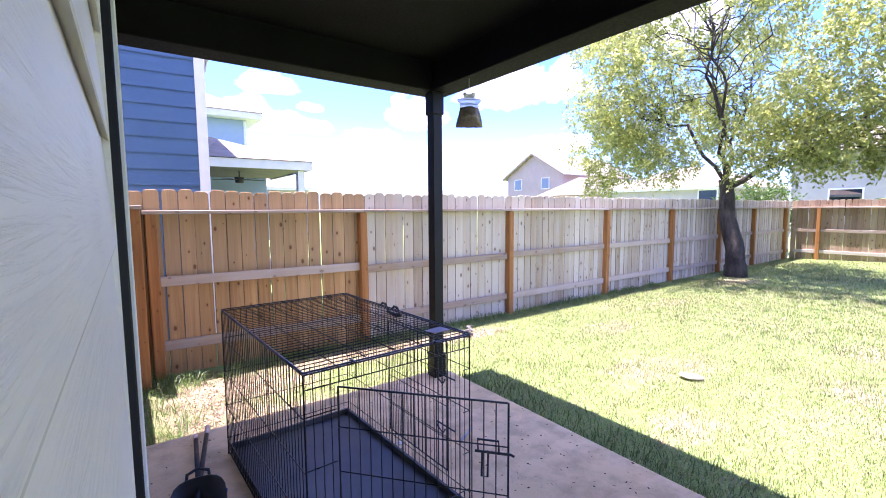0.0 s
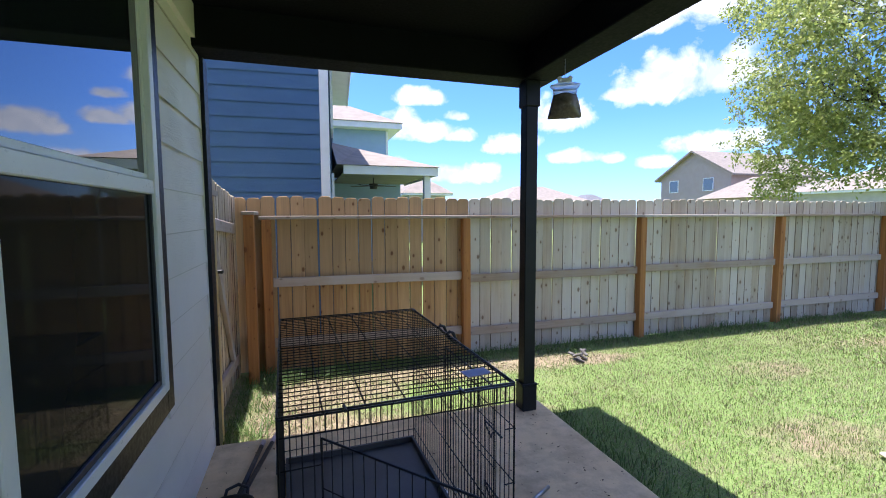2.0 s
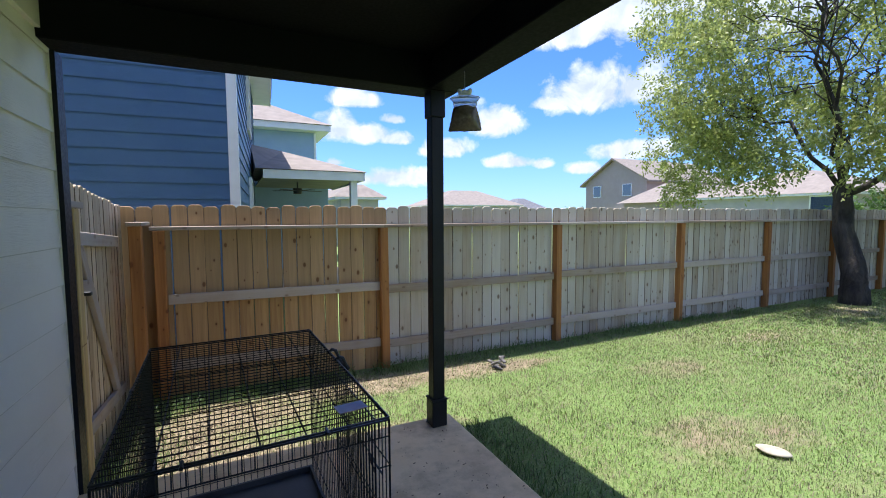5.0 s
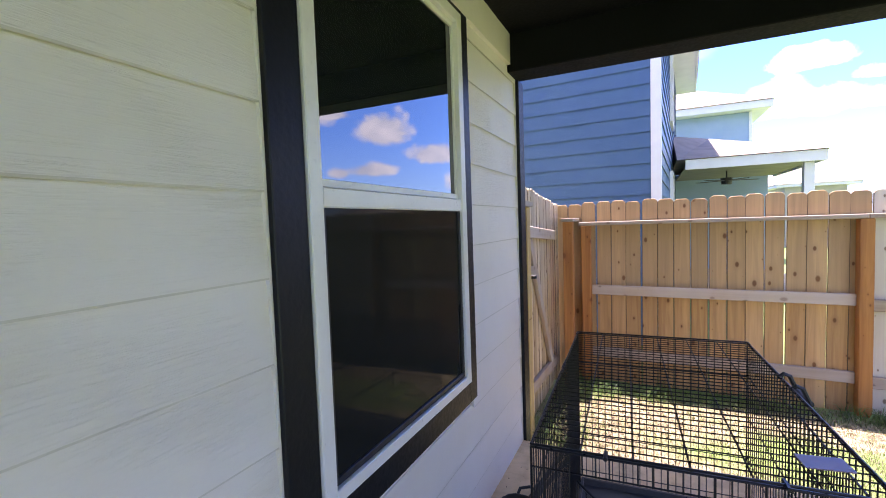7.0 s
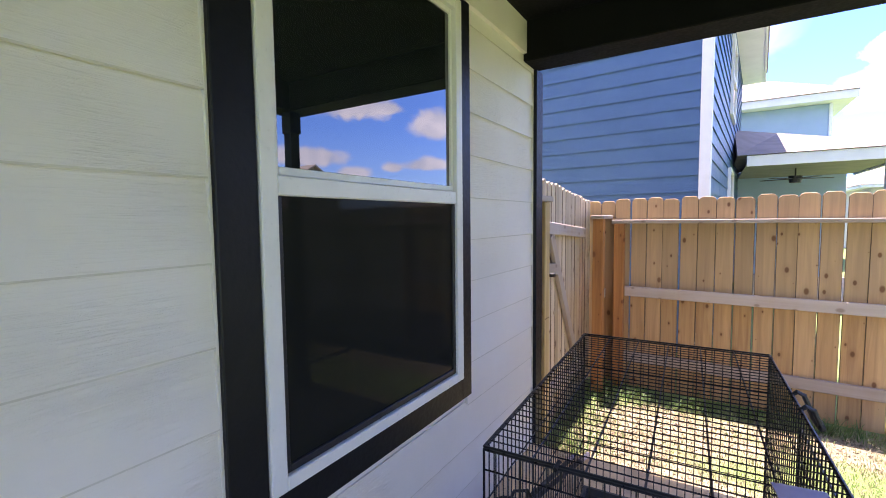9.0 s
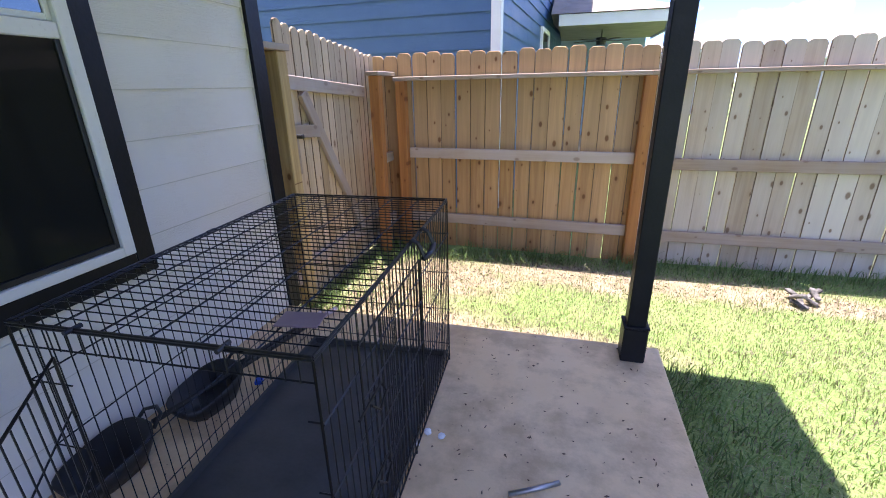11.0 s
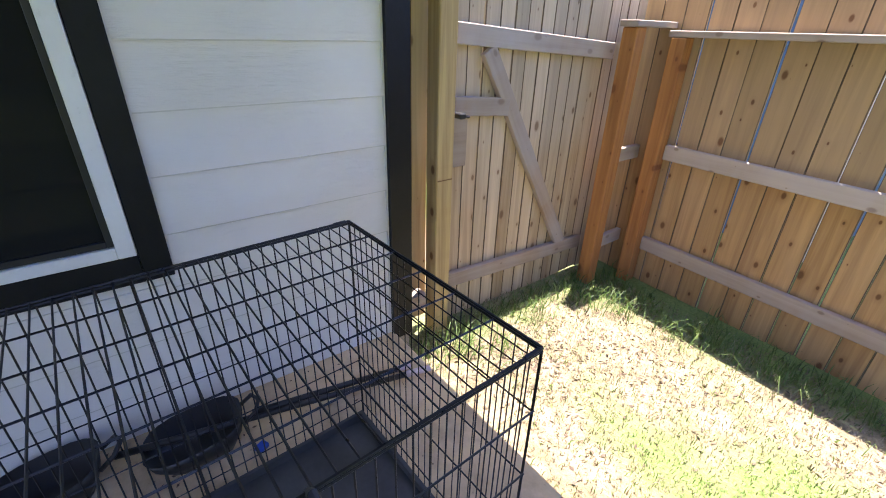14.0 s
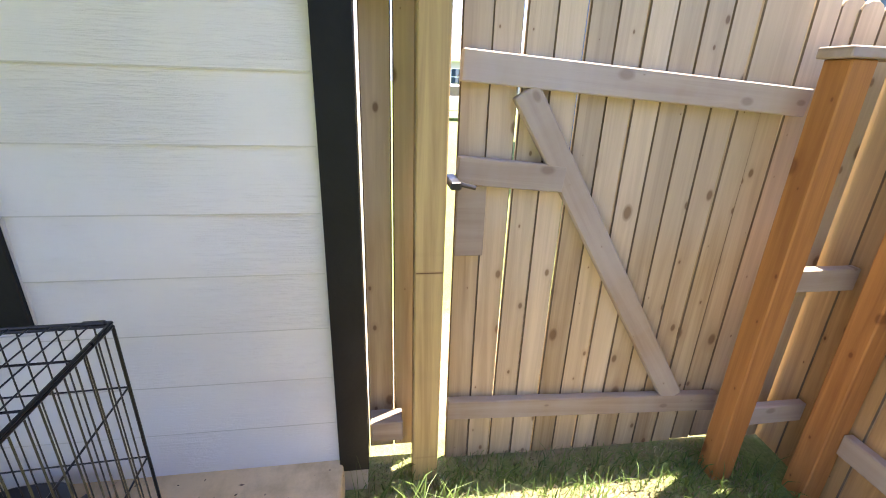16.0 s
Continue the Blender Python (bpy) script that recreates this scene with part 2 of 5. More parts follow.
RED_PLASTIC = plain("red_plastic", (0.45, 0.03, 0.02), (0.52, 0.05, 0.03), 0.4, 5.0, 0.0)
ROPE = plain("yellow_rope", (0.45, 0.32, 0.08), (0.55, 0.42, 0.14), 0.85, 30.0, 0.3)
STEEL = plain("dull_steel", (0.35, 0.35, 0.36), (0.48, 0.48, 0.49), 0.4, 12.0, 0.1, 0.9)
LIP_BEIGE = plain("drip_edge_beige", (0.56, 0.53, 0.46), (0.68, 0.66, 0.58), 0.9, 4.0, 0.1)
SOFFIT_WOOD = plain("porch_soffit_paint", (0.17, 0.165, 0.135), (0.23, 0.22, 0.18), 0.8, 4.0, 0.1)
FOUNDATION = plain("stucco_foundation", (0.36, 0.31, 0.25), (0.45, 0.40, 0.33), 0.92, 5.0, 0.6, 0.0, 45.0)
LITTER = plain("dead_leaf", (0.09, 0.055, 0.03), (0.16, 0.10, 0.06), 0.9, 20.0, 0.2)
PAPER = plain("white_litter_plastic", (0.66, 0.68, 0.70), (0.75, 0.77, 0.79), 0.4, 20.0, 0.1)


def build_concrete(n, s):
    v = coords(n, space="World")
    big, mid, fine = n.noise(v, 1.3, 5.0, 0.6), n.noise(v, 7.0, 5.0, 0.65), n.noise(v, 90.0, 3.0)
    col = n.mix(n.ramp(big, 0.35, 0.68), rgb(0.68, 0.485, 0.27), rgb(0.78, 0.605, 0.375))
    col = n.mix(n.ramp(n.math("MULTIPLY_ADD", n.noise(v, 2.6, 3.0), 0.5, n.math("MULTIPLY", mid, 0.6)), 0.49, 0.66, 0.0, 0.60), col, rgb(0.36, 0.245, 0.14))
    specks = n.add("ShaderNodeTexVoronoi", {"Vector": v, "Scale": 26.0}).outputs["Distance"]
    col = n.mix(n.math("MULTIPLY", n.ramp(specks, 0.06, 0.13, 1.0, 0.0), n.ramp(mid, 0.45, 0.6)), col, rgb(0.13, 0.085, 0.06))
    n.put(s.inputs["Base Color"], col)
    s.inputs["Roughness"].default_value = 0.88
    bump(n, s, n.math("ADD", fine, mid), 0.3, 0.004)


CONCRETE = material("patio_concrete", build_concrete)


LAWN_WEAR = 9
BARE = ((2.9, 6.12, 0.95, 0.22), (2.2, 6.15, 0.6, 0.26), (0.72, 5.95, 0.70, 0.42), (0.45, 5.45, 0.38, 0.35), (1.65, 5.05, 0.7, 0.16), (0.7, 5.1, 0.7, 0.3), (-0.75, 5.9, 0.65, 1.2), (1.75, 6.2, 0.7, 0.26), (3.7, 6.0, 0.5, 0.15),
        (4.0, 3.95, 0.60, 0.34), (4.5, 3.75, 0.45, 0.25), (5.2, 5.1, 0.6, 0.34), (4.9, 2.6, 0.35, 0.3), (6.3, 2.7, 0.5, 0.36), (4.35, 2.15, 0.5, 0.4), (6.1, 1.7, 0.5, 0.35),
        (7.4, 5.4, 0.7, 0.3), (10.6, 5.7, 0.9, 0.5), (3.2, 3.2, 0.4, 0.25), (8.2, 2.3, 0.8, 0.3))


def patchy(n):
    """How bare the lawn is at each spot, 0 to 1: worn patches with ragged rims."""
    v = coords(n, space="World")
    a, b = n.noise(v, 0.55, 4.0, 0.6), n.noise(v, 5.0, 5.0, 0.65)
    wide = n.ramp(n.math("ADD", n.math("MULTIPLY", a, 0.6), n.math("MULTIPLY", b, 0.4)), 0.52, 0.66, 0.0, 0.35)
    sp = n.add("ShaderNodeSeparateXYZ", {0: v})
    near = 9.0
    for k, (cx_, cy_, rx_, ry_) in enumerate(BARE):
        dx, dy = n.math("MULTIPLY_ADD", sp.outputs[0], 1 / rx_, -cx_ / rx_), n.math("MULTIPLY_ADD", sp.outputs[1], 1 / ry_, -cy_ / ry_)
        near = n.math("MINIMUM", n.math("SQRT", n.math("MULTIPLY_ADD", dx, dx, n.math("MULTIPLY_ADD", dy, dy, 0.0 if k < LAWN_WEAR else 0.70))), near)
    worn = n.ramp(n.math("SUBTRACT", near, n.math("MULTIPLY_ADD", b, 1.6, -0.8)), 0.75, 1.35, 1.0, 0.0)
    return n.math("MAXIMUM", wide, worn), v


def build_soil(n, s):
    bare, v = patchy(n)
    mid, fine = n.noise(v, 9.0, 5.0, 0.65), n.noise(v, 60.0, 4.0, 0.6)
    dirt = n.mix(n.ramp(mid, 0.35, 0.65), rgb(0.20, 0.14, 0.09), rgb(0.37, 0.275, 0.185))
    thatch = n.mix(n.ramp(fine, 0.35, 0.65), rgb(0.11, 0.18, 0.04), rgb(0.21, 0.28, 0.08))
    n.put(s.inputs["Base Color"], n.mix(n.math("MULTIPLY", bare, 0.85), thatch, dirt))
    s.inputs["Roughness"].default_value = 0.95
    bump(n, s, n.math("ADD", fine, mid), 0.6, 0.02)


SOIL = material("lawn_soil", build_soil)


def leaf_look(name, shades, gloss=0.5, through_light=0.35):
    """Blades and leaves: each island between the given shades, some light coming through."""
    def build(n, s):
        r = n.add("ShaderNodeNewGeometry").outputs["Random Per Island"]
        ramp = n.add("ShaderNodeValToRGB", {0: r})
        e = ramp.color_ramp.elements
        e[0].color, e[1].color = rgb(*shades[0]), rgb(*shades[-1])
        for k, c in enumerate(shades[1:-1], 1):
            e.new(k / (len(shades) - 1)).color = rgb(*c)
        spot = coords(n, space="World")
        patch, tuft = n.noise(spot, 0.9, 3.0), n.noise(spot, 5.5, 4.0, 0.6)
        col = n.mix(n.ramp(patch, 0.35, 0.65, 0.0, 0.35), ramp.outputs[0], rgb(*shades[-1]))
        tone = n.ramp(tuft, 0.34, 0.66, 0.68, 1.30)
        col = n.mix(1.0, col, n.add("ShaderNodeCombineColor", {0: tone, 1: tone, 2: tone}).outputs[0], "MULTIPLY")
        n.put(s.inputs["Base Color"], col)
        s.inputs["Roughness"].default_value = gloss
        shine = n.add("ShaderNodeBsdfTranslucent", {0: col})
        both = n.add("ShaderNodeMixShader", {0: through_light, 1: s.outputs[0], 2: shine.outputs[0]})
        out = [o for o in n.tree.nodes if o.bl_idname == "ShaderNodeOutputMaterial"][0]
        n.put(out.inputs[0], both.outputs[0])
    return material(name, build)


GRASS = leaf_look("lawn_grass", [(0.068, 0.145, 0.026), (0.108, 0.205, 0.038), (0.16, 0.25, 0.055), (0.25, 0.285, 0.085)])
DRY = leaf_look("dry_grass", [(0.31, 0.26, 0.165), (0.26, 0.22, 0.13), (0.36, 0.305, 0.205), (0.19, 0.195, 0.095)], 0.7, 0.25)
WEED = leaf_look("edge_weeds", [(0.07, 0.13, 0.03), (0.10, 0.18, 0.04), (0.15, 0.22, 0.06)])
LEAF_A = leaf_look("airy_tree_leaves", [(0.18, 0.23, 0.06), (0.26, 0.325, 0.08), (0.37, 0.42, 0.12), (0.50, 0.51, 0.19)], 0.38, 0.58)
LEAF_B = leaf_look("oak_leaves", [(0.10, 0.155, 0.04), (0.155, 0.225, 0.055), (0.25, 0.31, 0.09)], 0.38, 0.5)
LEAF_C = leaf_look("shrub_leaves", [(0.08, 0.16, 0.03), (0.12, 0.21, 0.05), (0.16, 0.25, 0.07)])
CHIP = leaf_look("wood_chips", [(0.22, 0.165, 0.115), (0.16, 0.115, 0.08), (0.27, 0.215, 0.155), (0.10, 0.07, 0.045)], 0.9, 0.0)


def build_bark(n, s):
    v = coords(n, (7.0, 7.0, 2.2), "World")
    crack, fine = n.noise(v, 1.0, 6.0, 0.65, 0.7), n.noise(v, 6.0, 4.0)
    n.put(s.inputs["Base Color"], n.mix(n.ramp(crack, 0.35, 0.65), rgb(0.022, 0.018, 0.014), rgb(0.09, 0.074, 0.06)))
    s.inputs["Roughness"].default_value = 0.95
    bump(n, s, n.math("ADD", crack, n.math("MULTIPLY", fine, 0.4)), 0.9, 0.03)


BARK = material("rough_bark", build_bark)


def build_glass(n, s):
    s.inputs["Base Color"].default_value = rgb(0.012, 0.016, 0.015)
    s.inputs["Roughness"].default_value = 0.015
    s.inputs["IOR"].default_value = 1.9
    s.inputs["Specular IOR Level"].default_value = 0.8


GLASS = material("dark_window_glass", build_glass)


def build_screen(n, s):
    n.put(s.inputs["Base Color"], n.mix(n.noise(coords(n), 3.0), rgb(0.012, 0.013, 0.012), rgb(0.02, 0.021, 0.019)))
    s.inputs["Roughness"].default_value = 0.05
    s.inputs["Specular IOR Level"].default_value = 0.05


SCREEN = material("screened_glass", build_screen)


def build_bag(n, s):
    s.inputs["Base Color"].default_value = rgb(0.80, 0.83, 0.82)
    s.inputs["Roughness"].default_value = 0.35
    s.inputs["Transmission Weight"].default_value = 0.6
    s.inputs["IOR"].default_value = 1.1


BAG = material("clear_bag", build_bag)
BREW = plain("dark_bag_water", (0.09, 0.07, 0.05), (0.24, 0.19, 0.14), 0.2, 14.0, 0.1)

# ---- building blocks ----
def box(bm, x0, x1, y0, y1, z0, z1, m=None):
    v = [bm.verts.new((x, y, z)) for x in (x0, x1) for y in (y0, y1) for z in (z0, z1)]
    if m is not None:
        for p in v:
            p.co = m @ p.co
    for f in ((0, 1, 3, 2), (4, 6, 7, 5), (0, 4, 5, 1), (2, 3, 7, 6), (0, 2, 6, 4), (1, 5, 7, 3)):
        bm.faces.new([v[i] for i in f])
    return bm


def rod(bm, a, b, r0, r1=None, sides=4, cap=True):
    """A tapered bar from a to b."""
    a, b = Vector(a), Vector(b)
    r1 = r0 if r1 is None else r1
    q = (b - a).to_track_quat("Z", "Y").to_matrix()
    rings = []
    for p, r in ((a, r0), (b, r1)):
        rings.append([bm.verts.new(p + q @ Vector((r * math.cos(k * math.tau / sides), r * math.sin(k * math.tau / sides), 0))) for k in range(sides)])
    for k in range(sides):
        bm.faces.new((rings[0][k], rings[0][(k + 1) % sides], rings[1][(k + 1) % sides], rings[1][k]))
    if cap:
        bm.faces.new(list(reversed(rings[0]))), bm.faces.new(rings[1])
    return bm


def pipe(bm, points, radii, sides=8):
    """A bent, tapering pipe through the points."""
    points = [Vector(p) for p in points]
    if not hasattr(radii, "__len__"):
        radii = [radii] * len(points)
    rings = []
    for i, p in enumerate(points):
        d = (points[min(i + 1, len(points) - 1)] - points[max(i - 1, 0)]).normalized()
        q = d.to_track_quat("Z", "Y").to_matrix()
        rings.append([bm.verts.new(p + q @ Vector((radii[i] * math.cos(k * math.tau / sides), radii[i] * math.sin(k * math.tau / sides), 0))) for k in range(sides)])
    for a, b in zip(rings, rings[1:]):
        for k in range(sides):
            bm.faces.new((a[k], a[(k + 1) % sides], b[(k + 1) % sides], b[k]))
    bm.faces.new(list(reversed(rings[0]))), bm.faces.new(rings[-1])
    return bm


def soften(bm, width, segments=2):
    bmesh.ops.bevel(bm, geom=list(bm.edges), offset=width, segments=segments, affect="EDGES", profile=0.5)
    return bm


def mesh_of(name, bm, mat, smooth=False):
    me = bpy.data.meshes.new(name)
    bmesh.ops.recalc_face_normals(bm, faces=list(bm.faces))
    bm.to_mesh(me)
    bm.free()
    me.materials.append(mat)
    if smooth:
        for p in me.polygons:
            p.use_smooth = True
    return me


def part(name, bm, mat, parent, label="", smooth=False):
    ob = new(name, mesh_of(name, bm, mat, smooth))
    ob.parent = parent
    return tagged(ob, label)


def thing(name, label, category, at=(0, 0, 0), turn=0.0, group="", kind=""):
    ob = new(name)
    ob.matrix_world = pose(*at, 0, 0, turn)
    ob.empty_display_size = 0.1
    return tagged(ob, label, category, group, kind)


def single(name, bm, mat, label, category, kind="", smooth=False):
    return tagged(new(name, mesh_of(name, bm, mat, smooth)), label, category, "", kind)


def block(name, x0, x1, y0, y1, z0, z1, mat, parent, label="", bevel=0.004):
    bm = box(bmesh.new(), x0, x1, y0, y1, z0, z1)
    if bevel:
        soften(bm, bevel, 1)
    return part(name, bm, mat, parent, label)


def piece(name, me, parent, m):
    ob = new(name, me)
    ob.parent = parent
    ob.matrix_basis = m
    return ob


def ground_z(x, y):
    z = -0.135 - 0.03 * min(max(y - 4.6, 0.0), 2.2)
    if -3 < x < 19 and -8 < y < 9:
        z += 0.012 * noise.noise((x * 0.9, y * 0.9, 0.3))
    return z


# ---- ground ----
SLAB_X, SLAB_Y = 2.275, 4.89
def spread(lo, hi, step, far):
    inner = [lo + step * i for i in range(int((hi - lo) / step) + 1)]
    out = [step * 2 ** k for k in range(1, 20)]
    left = [lo - sum(out[:k + 1]) for k in range(len(out)) if sum(out[:k + 1]) < far]
    right = [inner[-1] + sum(out[:k + 1]) for k in range(len(out)) if sum(out[:k + 1]) < far]
    return left[::-1] + inner + right


gx, gy = spread(-1.0, 19.0, 0.25, 900), spread(-7.0, 9.0, 0.25, 900)
bm = bmesh.new()
grid = [[bm.verts.new((x, y, ground_z(x, y))) for y in gy] for x in gx]
for i in range(len(gx) - 1):
    for j in range(len(gy) - 1):
        bm.faces.new((grid[i][j], grid[i + 1][j], grid[i + 1][j + 1], grid[i][j + 1]))
single("ground", bm, SOIL, "patchy lawn soil with bare dirt spots", "ground", "structure", True)

bm = box(bmesh.new(), -0.02, SLAB_X, -3.0, SLAB_Y, -0.30, 0.0)
soften(bm, 0.012, 2)
single("patio_slab", bm, CONCRETE, "stained grey-brown concrete patio slab", "patio", "structure")

# ---- house: wall, window, corner trim, patio roof ----
END_Y, LAP, BASE_Z = 4.877, 0.197, -0.013
W_Y0, W_Y1, W_Z0, W_Z1 = 2.803, 4.02, 0.63, 2.50
bm = bmesh.new()
for a, b, c, d in ((-3.0, W_Y0 + 0.05, -0.03, 5.9), (W_Y1 - 0.05, END_Y + 0.08, -0.03, 5.9), (W_Y0 + 0.05, W_Y1 - 0.05, -0.03, W_Z0 + 0.05), (W_Y0 + 0.05, W_Y1 - 0.05, W_Z1 - 0.05, 5.9)):
    box(bm, -0.16, -0.014, a, b, c, d)
box(bm, -9.0, -0.165, END_Y - 0.1, END_Y + 0.08, -0.03, 5.9)
box(bm, -9.0, -0.165, -3.0, -2.85, -0.03, 5.9)
box(bm, -9.0, -8.85, -2.85, END_Y - 0.1, -0.03, 5.9)
house_wall = single("wall_house", bm, CREAM, "cream painted house wall of lapped boards", "wall", "structure")
bm = box(bmesh.new(), -9.0, 0.012, -3.0, END_Y + 0.10, -0.5, -0.035)
single("foundation", bm, FOUNDATION, "tan stucco strip under the house siding", "foundation", "structure")
bm = box(bmesh.new(), -9.3, 0.0, -3.3, END_Y + 0.3, 5.9, 6.1)
single("house_roof", bm, SHINGLE, "shingled roof of the house", "roof", "structure")


def lap_board(y0, y1, z0, h=LAP):
    """One lapped board: its foot stands proud of the board below."""
    bm = bmesh.new()
    sec = [(-0.0135, z0 + 0.010), (0.005, z0 - 0.005), (0.006, z0 - 0.0005), (-0.0065, z0 + h + 0.010), (-0.0135, z0 + h + 0.010)]
    a, b = [bm.verts.new((x, y0, z)) for x, z in sec], [bm.verts.new((x, y1, z)) for x, z in sec]
    for k in range(5):
        bm.faces.new((a[k], a[(k + 1) % 5], b[(k + 1) % 5], b[k]))
    bm.faces.new(a), bm.faces.new(list(reversed(b)))
    bm.faces.ensure_lookup_table()
    # Underside and front lip take a darker beige than the board face.
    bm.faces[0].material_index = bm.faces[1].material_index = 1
    return bm


for k in range(13):
    z0 = BASE_Z + k * LAP
    if z0 + LAP < W_Z0 + 0.04 or z0 > W_Z1 - 0.04:
        runs = [(-3.0, 1.05), (1.053, END_Y)] if k % 2 else [(-3.0, END_Y)]
    else:
        runs = [(-3.0, W_Y0 + 0.01), (W_Y1 - 0.01, END_Y)]
    for a, b in runs:
        part("board", lap_board(a, b, z0), CREAM, house_wall).data.materials.append(LIP_BEIGE)

trim = single("trim_house_corner", box(bmesh.new(), -0.10, 0.028, END_Y + 0.001, END_Y + 0.108, -0.035, 2.372), BLACK_TRIM, "black painted corner board of the house", "trim", "structure")

bm = bmesh.new()
for y0, y1, z0, z1 in ((W_Y0 - 0.007, W_Y0 - 0.0005, W_Z0, W_Z1), (W_Y1 + 0.0005, W_Y1 + 0.007, W_Z0, W_Z1), (END_Y - 0.007, END_Y, -0.02, 2.37)):
    box(bm, -0.0135, 0.0068, y0, y1, z0, z1)
single("trim_caulk", bm, CREAM, "cream caulk beads beside the black boards", "trim", "structure")
win = tagged(new("window_1"), "white vinyl sash window in a black painted surround", "window", "", "structure")
for name, y0, y1, z0, z1 in (("side_casing", W_Y0, W_Y0 + 0.11, W_Z0, W_Z1), ("side_casing", W_Y1 - 0.085, W_Y1, W_Z0, W_Z1),
                             ("sill_casing", W_Y0 + 0.1105, W_Y1 - 0.0855, W_Z0, W_Z0 + 0.10), ("head_casing", W_Y0 + 0.1105, W_Y1 - 0.0855, W_Z1 - 0.10, W_Z1)):
    block(name, -0.013, 0.022, y0, y1, z0, z1, BLACK_TRIM, win, "black painted casing board", 0.003)
iy0, iy1, iz0, iz1 = W_Y0 + 0.112, W_Y1 - 0.087, W_Z0 + 0.102, W_Z1 - 0.102
bm = bmesh.new()
fw = 0.050
for a, b, c, d in ((iy0, iy0 + fw, iz0, iz1), (iy1 - fw, iy1, iz0, iz1), (iy0 + fw, iy1 - fw, iz0, iz0 + 0.04), (iy0 + fw, iy1 - fw, iz1 - fw, iz1)):
    box(bm, -0.055, 0.030, a, b, c, d)
part("window_frame", soften(bm, 0.003, 1), VINYL, win, "white vinyl window frame")
MID = 1.553
for name, z0, z1, x, mat, say in (("lower_sash", iz0 + 0.041, MID + 0.01, 0.006, SCREEN, "dark lower sash behind an insect screen"), ("upper_sash", MID + 0.028, iz1 - fw - 0.001, -0.002, GLASS, "mirror-like dark upper pane")):
    sash = new(name)
    sash.parent = win
    bm = bmesh.new()
    w = 0.018
    y0, y1 = iy0 + fw + 0.001, iy1 - fw - 0.001
    for a, b, c, d in ((y0, y0 + w, z0, z1), (y1 - w, y1, z0, z1), (y0 + w, y1 - w, z0, z0 + 0.022), (y0 + w, y1 - w, z1 - 0.022, z1)):
        box(bm, x - 0.02, x + 0.012, a, b, c, d)
    part("sash_frame", soften(bm, 0.002, 1), VINYL if name == "upper_sash" else PLASTIC, sash)
    part("pane", box(bmesh.new(), x - 0.004, x + 0.004, y0 + w, y1 - w, z0 + 0.022, z1 - 0.022), mat, sash, say)
block("meeting_rail", -0.02, 0.026, iy0 + fw + 0.001, iy1 - fw - 0.001, MID - 0.027, MID + 0.027, VINYL, win, "white vinyl meeting rail", 0.004)

BEAM_Z = 2.377
bm = box(bmesh.new(), 0.0, 2.05, -3.0, 4.71, 2.60, 2.66)
single("ceiling", bm, BLACK_CEILING, "black painted patio ceiling", "ceiling", "structure")
bm = box(bmesh.new(), 0.002, 2.27, 4.715, 4.93, BEAM_Z, 2.72)
single("beam_end", soften(bm, 0.006, 1), BLACK_CEILING, "black boxed patio beam at the open end", "beam", "structure")
bm = box(bmesh.new(), 2.052, 2.27, -3.0, 4.713, BEAM_Z, 2.72)
single("beam_side", soften(bm, 0.006, 1), BLACK_CEILING, "black boxed patio beam along the lawn", "beam", "structure")
bm = box(bmesh.new(), 0.002, 0.026, -3.0, 4.712, 2.42, 2.60)
single("trim_frieze", bm, CREAM, "cream frieze board under the patio ceiling", "trim", "structure")
roof = tagged(new("patio_roof"), "shingled patio roof with black fascia", "roof", "", "structure")
bm = box(bmesh.new(), 0.0, 2.55, -3.3, 5.52, 2.74, 2.80)
# Unseen strip past the house corner, added to keep sun off the slab.
box(bm, -0.7, -0.001, END_Y + 0.11, 5.52, 2.74, 2.80)
part("roof_deck", bm, BLACK_CEILING, roof)
bm = bmesh.new()
vs = [bm.verts.new(p) for p in ((0.0, -3.3, 2.805), (2.55, -3.3, 2.805), (2.55, 5.52, 2.805), (0.0, 5.52, 2.805), (0.0, -3.3, 3.25), (0.0, 5.52, 3.25))]
for f in ((0, 3, 2, 1), (1, 2, 5, 4), (0, 1, 4), (3, 5, 2), (0, 4, 5, 3)):
    bm.faces.new([vs[i] for i in f])
part("shingles", bm, SHINGLE, roof)


def patio_post(x, y):
    t = thing("patio_post", "square black painted patio post with collar and base block", "post", (x, y, 0))
    block("shaft", -0.045, 0.045, -0.045, 0.045, 0.19, 2.20, BLACK_TRIM, t, "", 0.004)
    block("capital", -0.056, 0.056, -0.056, 0.056, 2.20, BEAM_Z - 0.001, BLACK_TRIM, t, "", 0.005)
    block("base_block", -0.058, 0.058, -0.058, 0.058, 0.0, 0.19, BLACK_TRIM, t, "", 0.006)
    block("base_lip", -0.062, 0.062, -0.062, 0.062, 0.192, 0.205, BLACK_TRIM, t, "", 0.003)
    return t


post = patio_post(2.118, 4.772)
copy_thing(post, pose(2.12, -1.6, 0))

